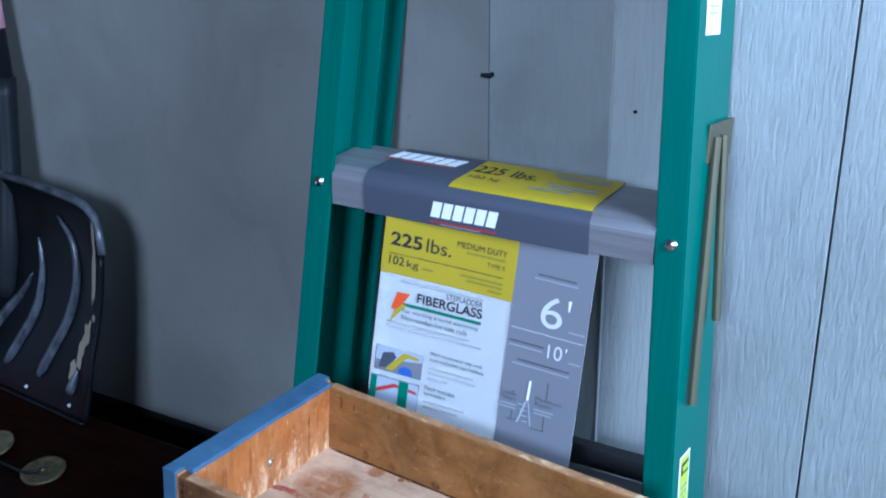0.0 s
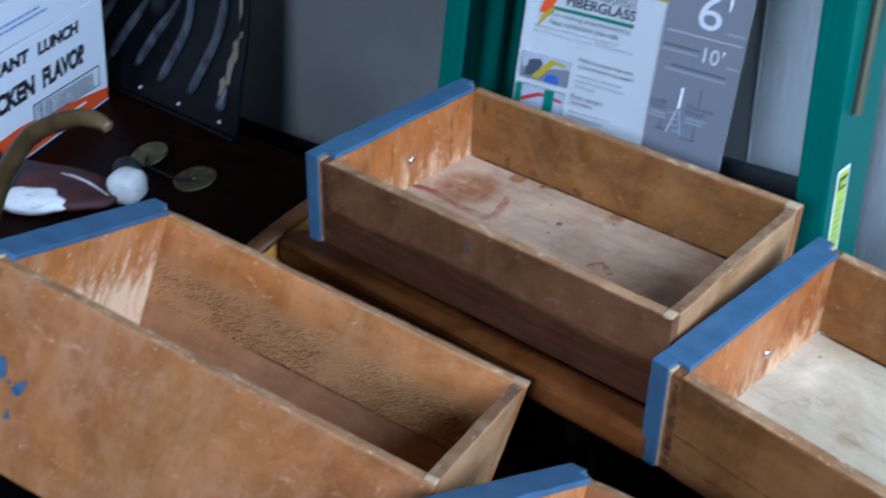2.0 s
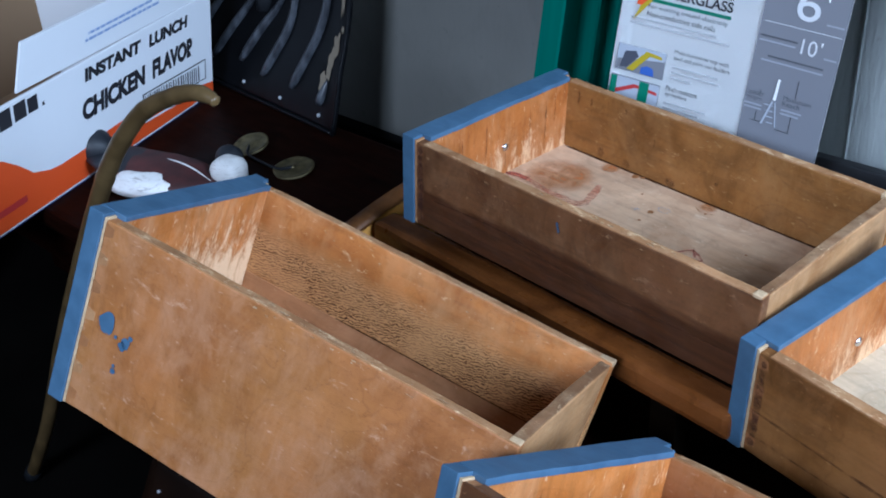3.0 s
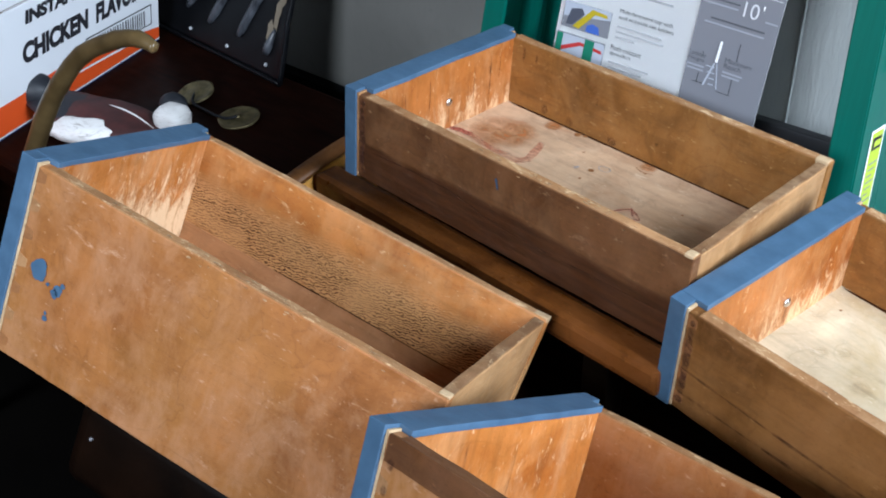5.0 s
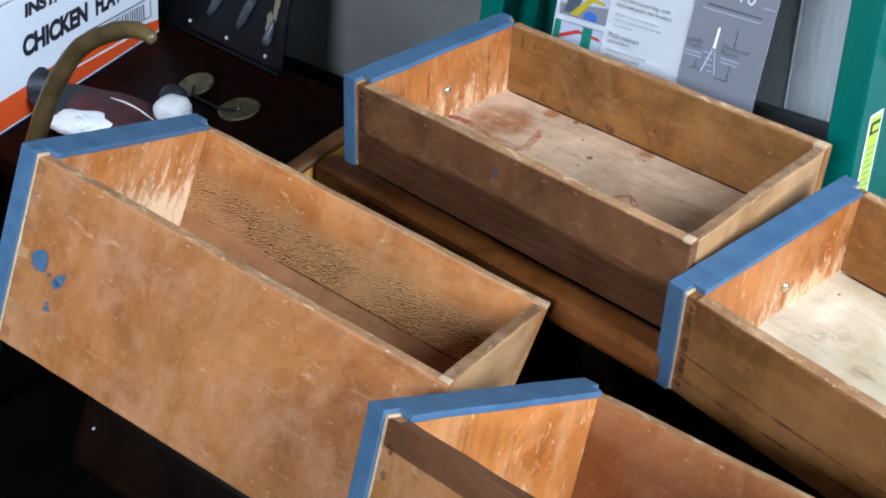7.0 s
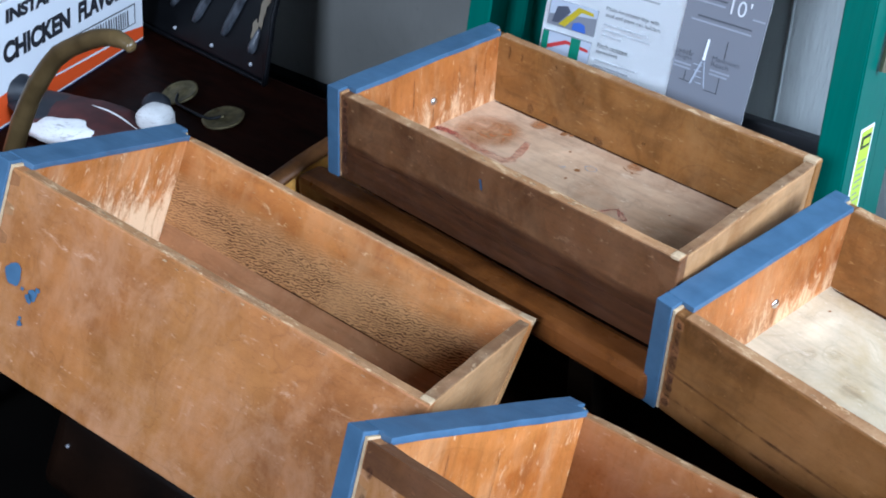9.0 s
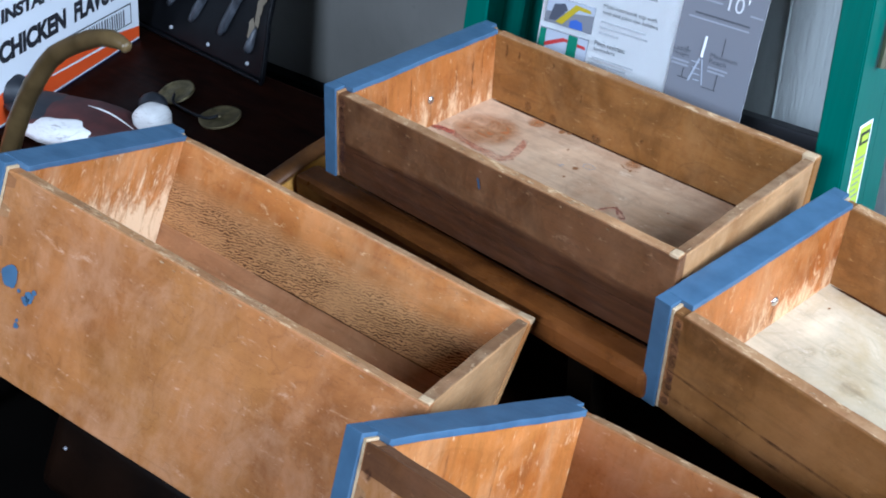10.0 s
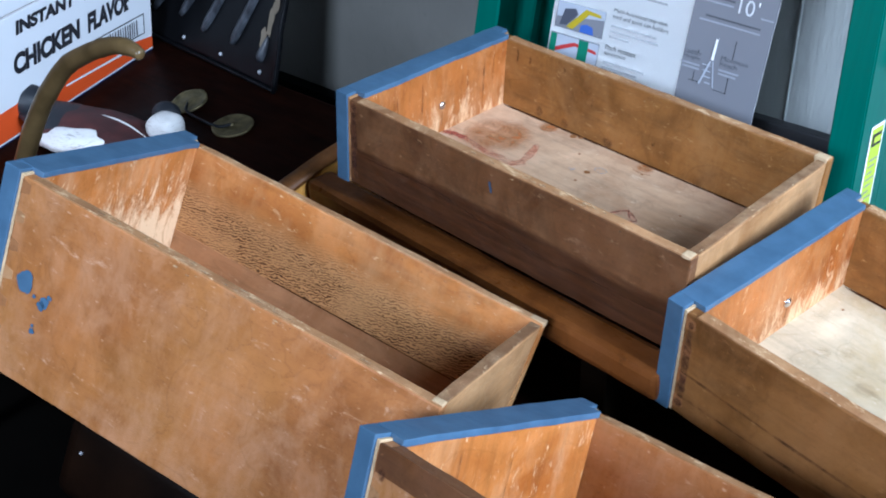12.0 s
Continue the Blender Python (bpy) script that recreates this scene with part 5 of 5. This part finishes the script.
# ---- brass pull on the table ----
pull = thing("drawer_pull", pose(-0.388, -0.283, TT), "tarnished brass bail pull with two round plates", "drawer pull")
for c, turn, big, tip in (((-0.0565, 0.0115), 0, 0.92, 14), ((0.0405, 0.0035), 40, 1.0, 6)):
    bm = bmesh.new()
    prof = [(0.0, 0.0030), (0.005, 0.0034), (0.008, 0.0020), (0.016, 0.0016), (0.022, 0.0020), (0.0255, 0.0032), (0.0275, 0.0024), (0.0268, 0.0)]
    rings = []
    for r, z in [(a * big, b) for a, b in prof]:
        rings.append([bm.verts.new((c[0] + r * (1 + 0.012 * math.sin(5 * a + turn)) * math.cos(a), c[1] + r * (1 + 0.012 * math.sin(5 * a + turn)) * math.sin(a), z)) for a in [2 * math.pi * k / 36 for k in range(36)]])
    for a, b in zip(rings, rings[1:]):
        for k in range(36):
            bm.faces.new((a[k], a[(k + 1) % 36], b[(k + 1) % 36], b[k]))
    bmesh.ops.remove_doubles(bm, verts=bm.verts[:], dist=0.0001)
    bmesh.ops.transform(bm, matrix=Matrix.Translation((c[0], c[1], 0.026 * math.sin(radians(tip)))) @ pose(0, 0, 0, tip, 0, 0) @ Matrix.Translation((-c[0], -c[1], 0)), verts=bm.verts[:])
    part("plate", bm, OLD_BRASS, pull, "tarnished round plate", True)
    part("post", tube_bm([(c[0], c[1], 0.004), (c[0], c[1] - 0.002, 0.008)], [0.004, 0.003], 10), OLD_BRASS, pull, "brass post", True)
part("bail", tube_bm(smooth_path([(-0.0565, 0.009, 0.007), (-0.042, -0.006, 0.004), (-0.012, -0.010, 0.0035), (0.026, -0.010, 0.004), (0.0405, 0.001, 0.007)], 6), [0.0022] * 25, 8), BLACK, pull, "dark curved bail", True)

# ---- wooden tray under the drawers ----
tray = thing("wooden_tray", pose(-0.0185, -0.4485, TT) @ pose(0, 0, 0, 0, 0, -5.9), "dark stained shallow wooden tray with curved amber end under the drawers", "tray")
RT = Z0 - 0.279 - TT
part("rail", board((0.0, 0.0, RT - 0.026), (0.420, 0.0310, RT), 0.0065, 20, 0, 0.0006, 51), RAILWOOD, tray, "dark rounded front rail")
part("rail", board((0.010, 0.180, RT - 0.048), (0.42, 0.205, RT - 0.010), 0.006, 20, 0, 0.0006, 53), RAILWOOD, tray, "dark rounded back rail")
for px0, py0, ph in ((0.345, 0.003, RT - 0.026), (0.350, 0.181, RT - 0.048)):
    part("post", box_bm((px0, py0, 0.0), (px0 + 0.026, py0 + 0.023, ph), 0.002), SHADE_OAK, tray, "short dark post")


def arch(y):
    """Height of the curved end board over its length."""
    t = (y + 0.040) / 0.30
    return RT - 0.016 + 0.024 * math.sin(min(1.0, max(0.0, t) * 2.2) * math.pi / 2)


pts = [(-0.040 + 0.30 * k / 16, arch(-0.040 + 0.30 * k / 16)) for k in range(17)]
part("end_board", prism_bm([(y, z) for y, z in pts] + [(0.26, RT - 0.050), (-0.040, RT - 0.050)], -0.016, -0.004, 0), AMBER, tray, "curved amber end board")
# Lower end board again, split off so its shade can be coloured in.
part("plinth", box_bm((-0.016, -0.038, 0.0), (-0.005, 0.258, RT - 0.050), 0.001), SHADE_OAK, tray, "lower end board coloured near black for its shade")
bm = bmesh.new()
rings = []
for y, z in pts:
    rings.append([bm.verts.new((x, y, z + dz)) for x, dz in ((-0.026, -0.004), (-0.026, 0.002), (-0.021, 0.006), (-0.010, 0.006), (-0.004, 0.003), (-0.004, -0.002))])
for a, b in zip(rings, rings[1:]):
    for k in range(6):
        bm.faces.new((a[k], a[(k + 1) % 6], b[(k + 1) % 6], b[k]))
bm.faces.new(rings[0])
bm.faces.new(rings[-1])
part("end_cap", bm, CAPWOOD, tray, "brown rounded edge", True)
block = new("wooden_block", mesh_of("wooden_block", box_bm((0.47, -0.455, TT), (0.74, -0.325, Z0 - 0.334), 0.003), SHADE_OAK))
tagged(block, "plain dark wooden block propping a drawer on the table", "block")

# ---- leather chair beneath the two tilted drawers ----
# Leather browns lowered to near black to hold the shade under the drawers.
LEATHER = mat("shaded_brown_leather", (0.045, 0.020, 0.010), 0.38)
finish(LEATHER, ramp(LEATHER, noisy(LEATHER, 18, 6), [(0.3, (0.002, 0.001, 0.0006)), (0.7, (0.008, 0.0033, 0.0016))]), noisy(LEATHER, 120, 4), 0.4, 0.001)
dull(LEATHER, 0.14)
chair = thing("leather_chair", pose(0, 0, 0), "dark brown leather chair with metal nails under the drawers", "chair")
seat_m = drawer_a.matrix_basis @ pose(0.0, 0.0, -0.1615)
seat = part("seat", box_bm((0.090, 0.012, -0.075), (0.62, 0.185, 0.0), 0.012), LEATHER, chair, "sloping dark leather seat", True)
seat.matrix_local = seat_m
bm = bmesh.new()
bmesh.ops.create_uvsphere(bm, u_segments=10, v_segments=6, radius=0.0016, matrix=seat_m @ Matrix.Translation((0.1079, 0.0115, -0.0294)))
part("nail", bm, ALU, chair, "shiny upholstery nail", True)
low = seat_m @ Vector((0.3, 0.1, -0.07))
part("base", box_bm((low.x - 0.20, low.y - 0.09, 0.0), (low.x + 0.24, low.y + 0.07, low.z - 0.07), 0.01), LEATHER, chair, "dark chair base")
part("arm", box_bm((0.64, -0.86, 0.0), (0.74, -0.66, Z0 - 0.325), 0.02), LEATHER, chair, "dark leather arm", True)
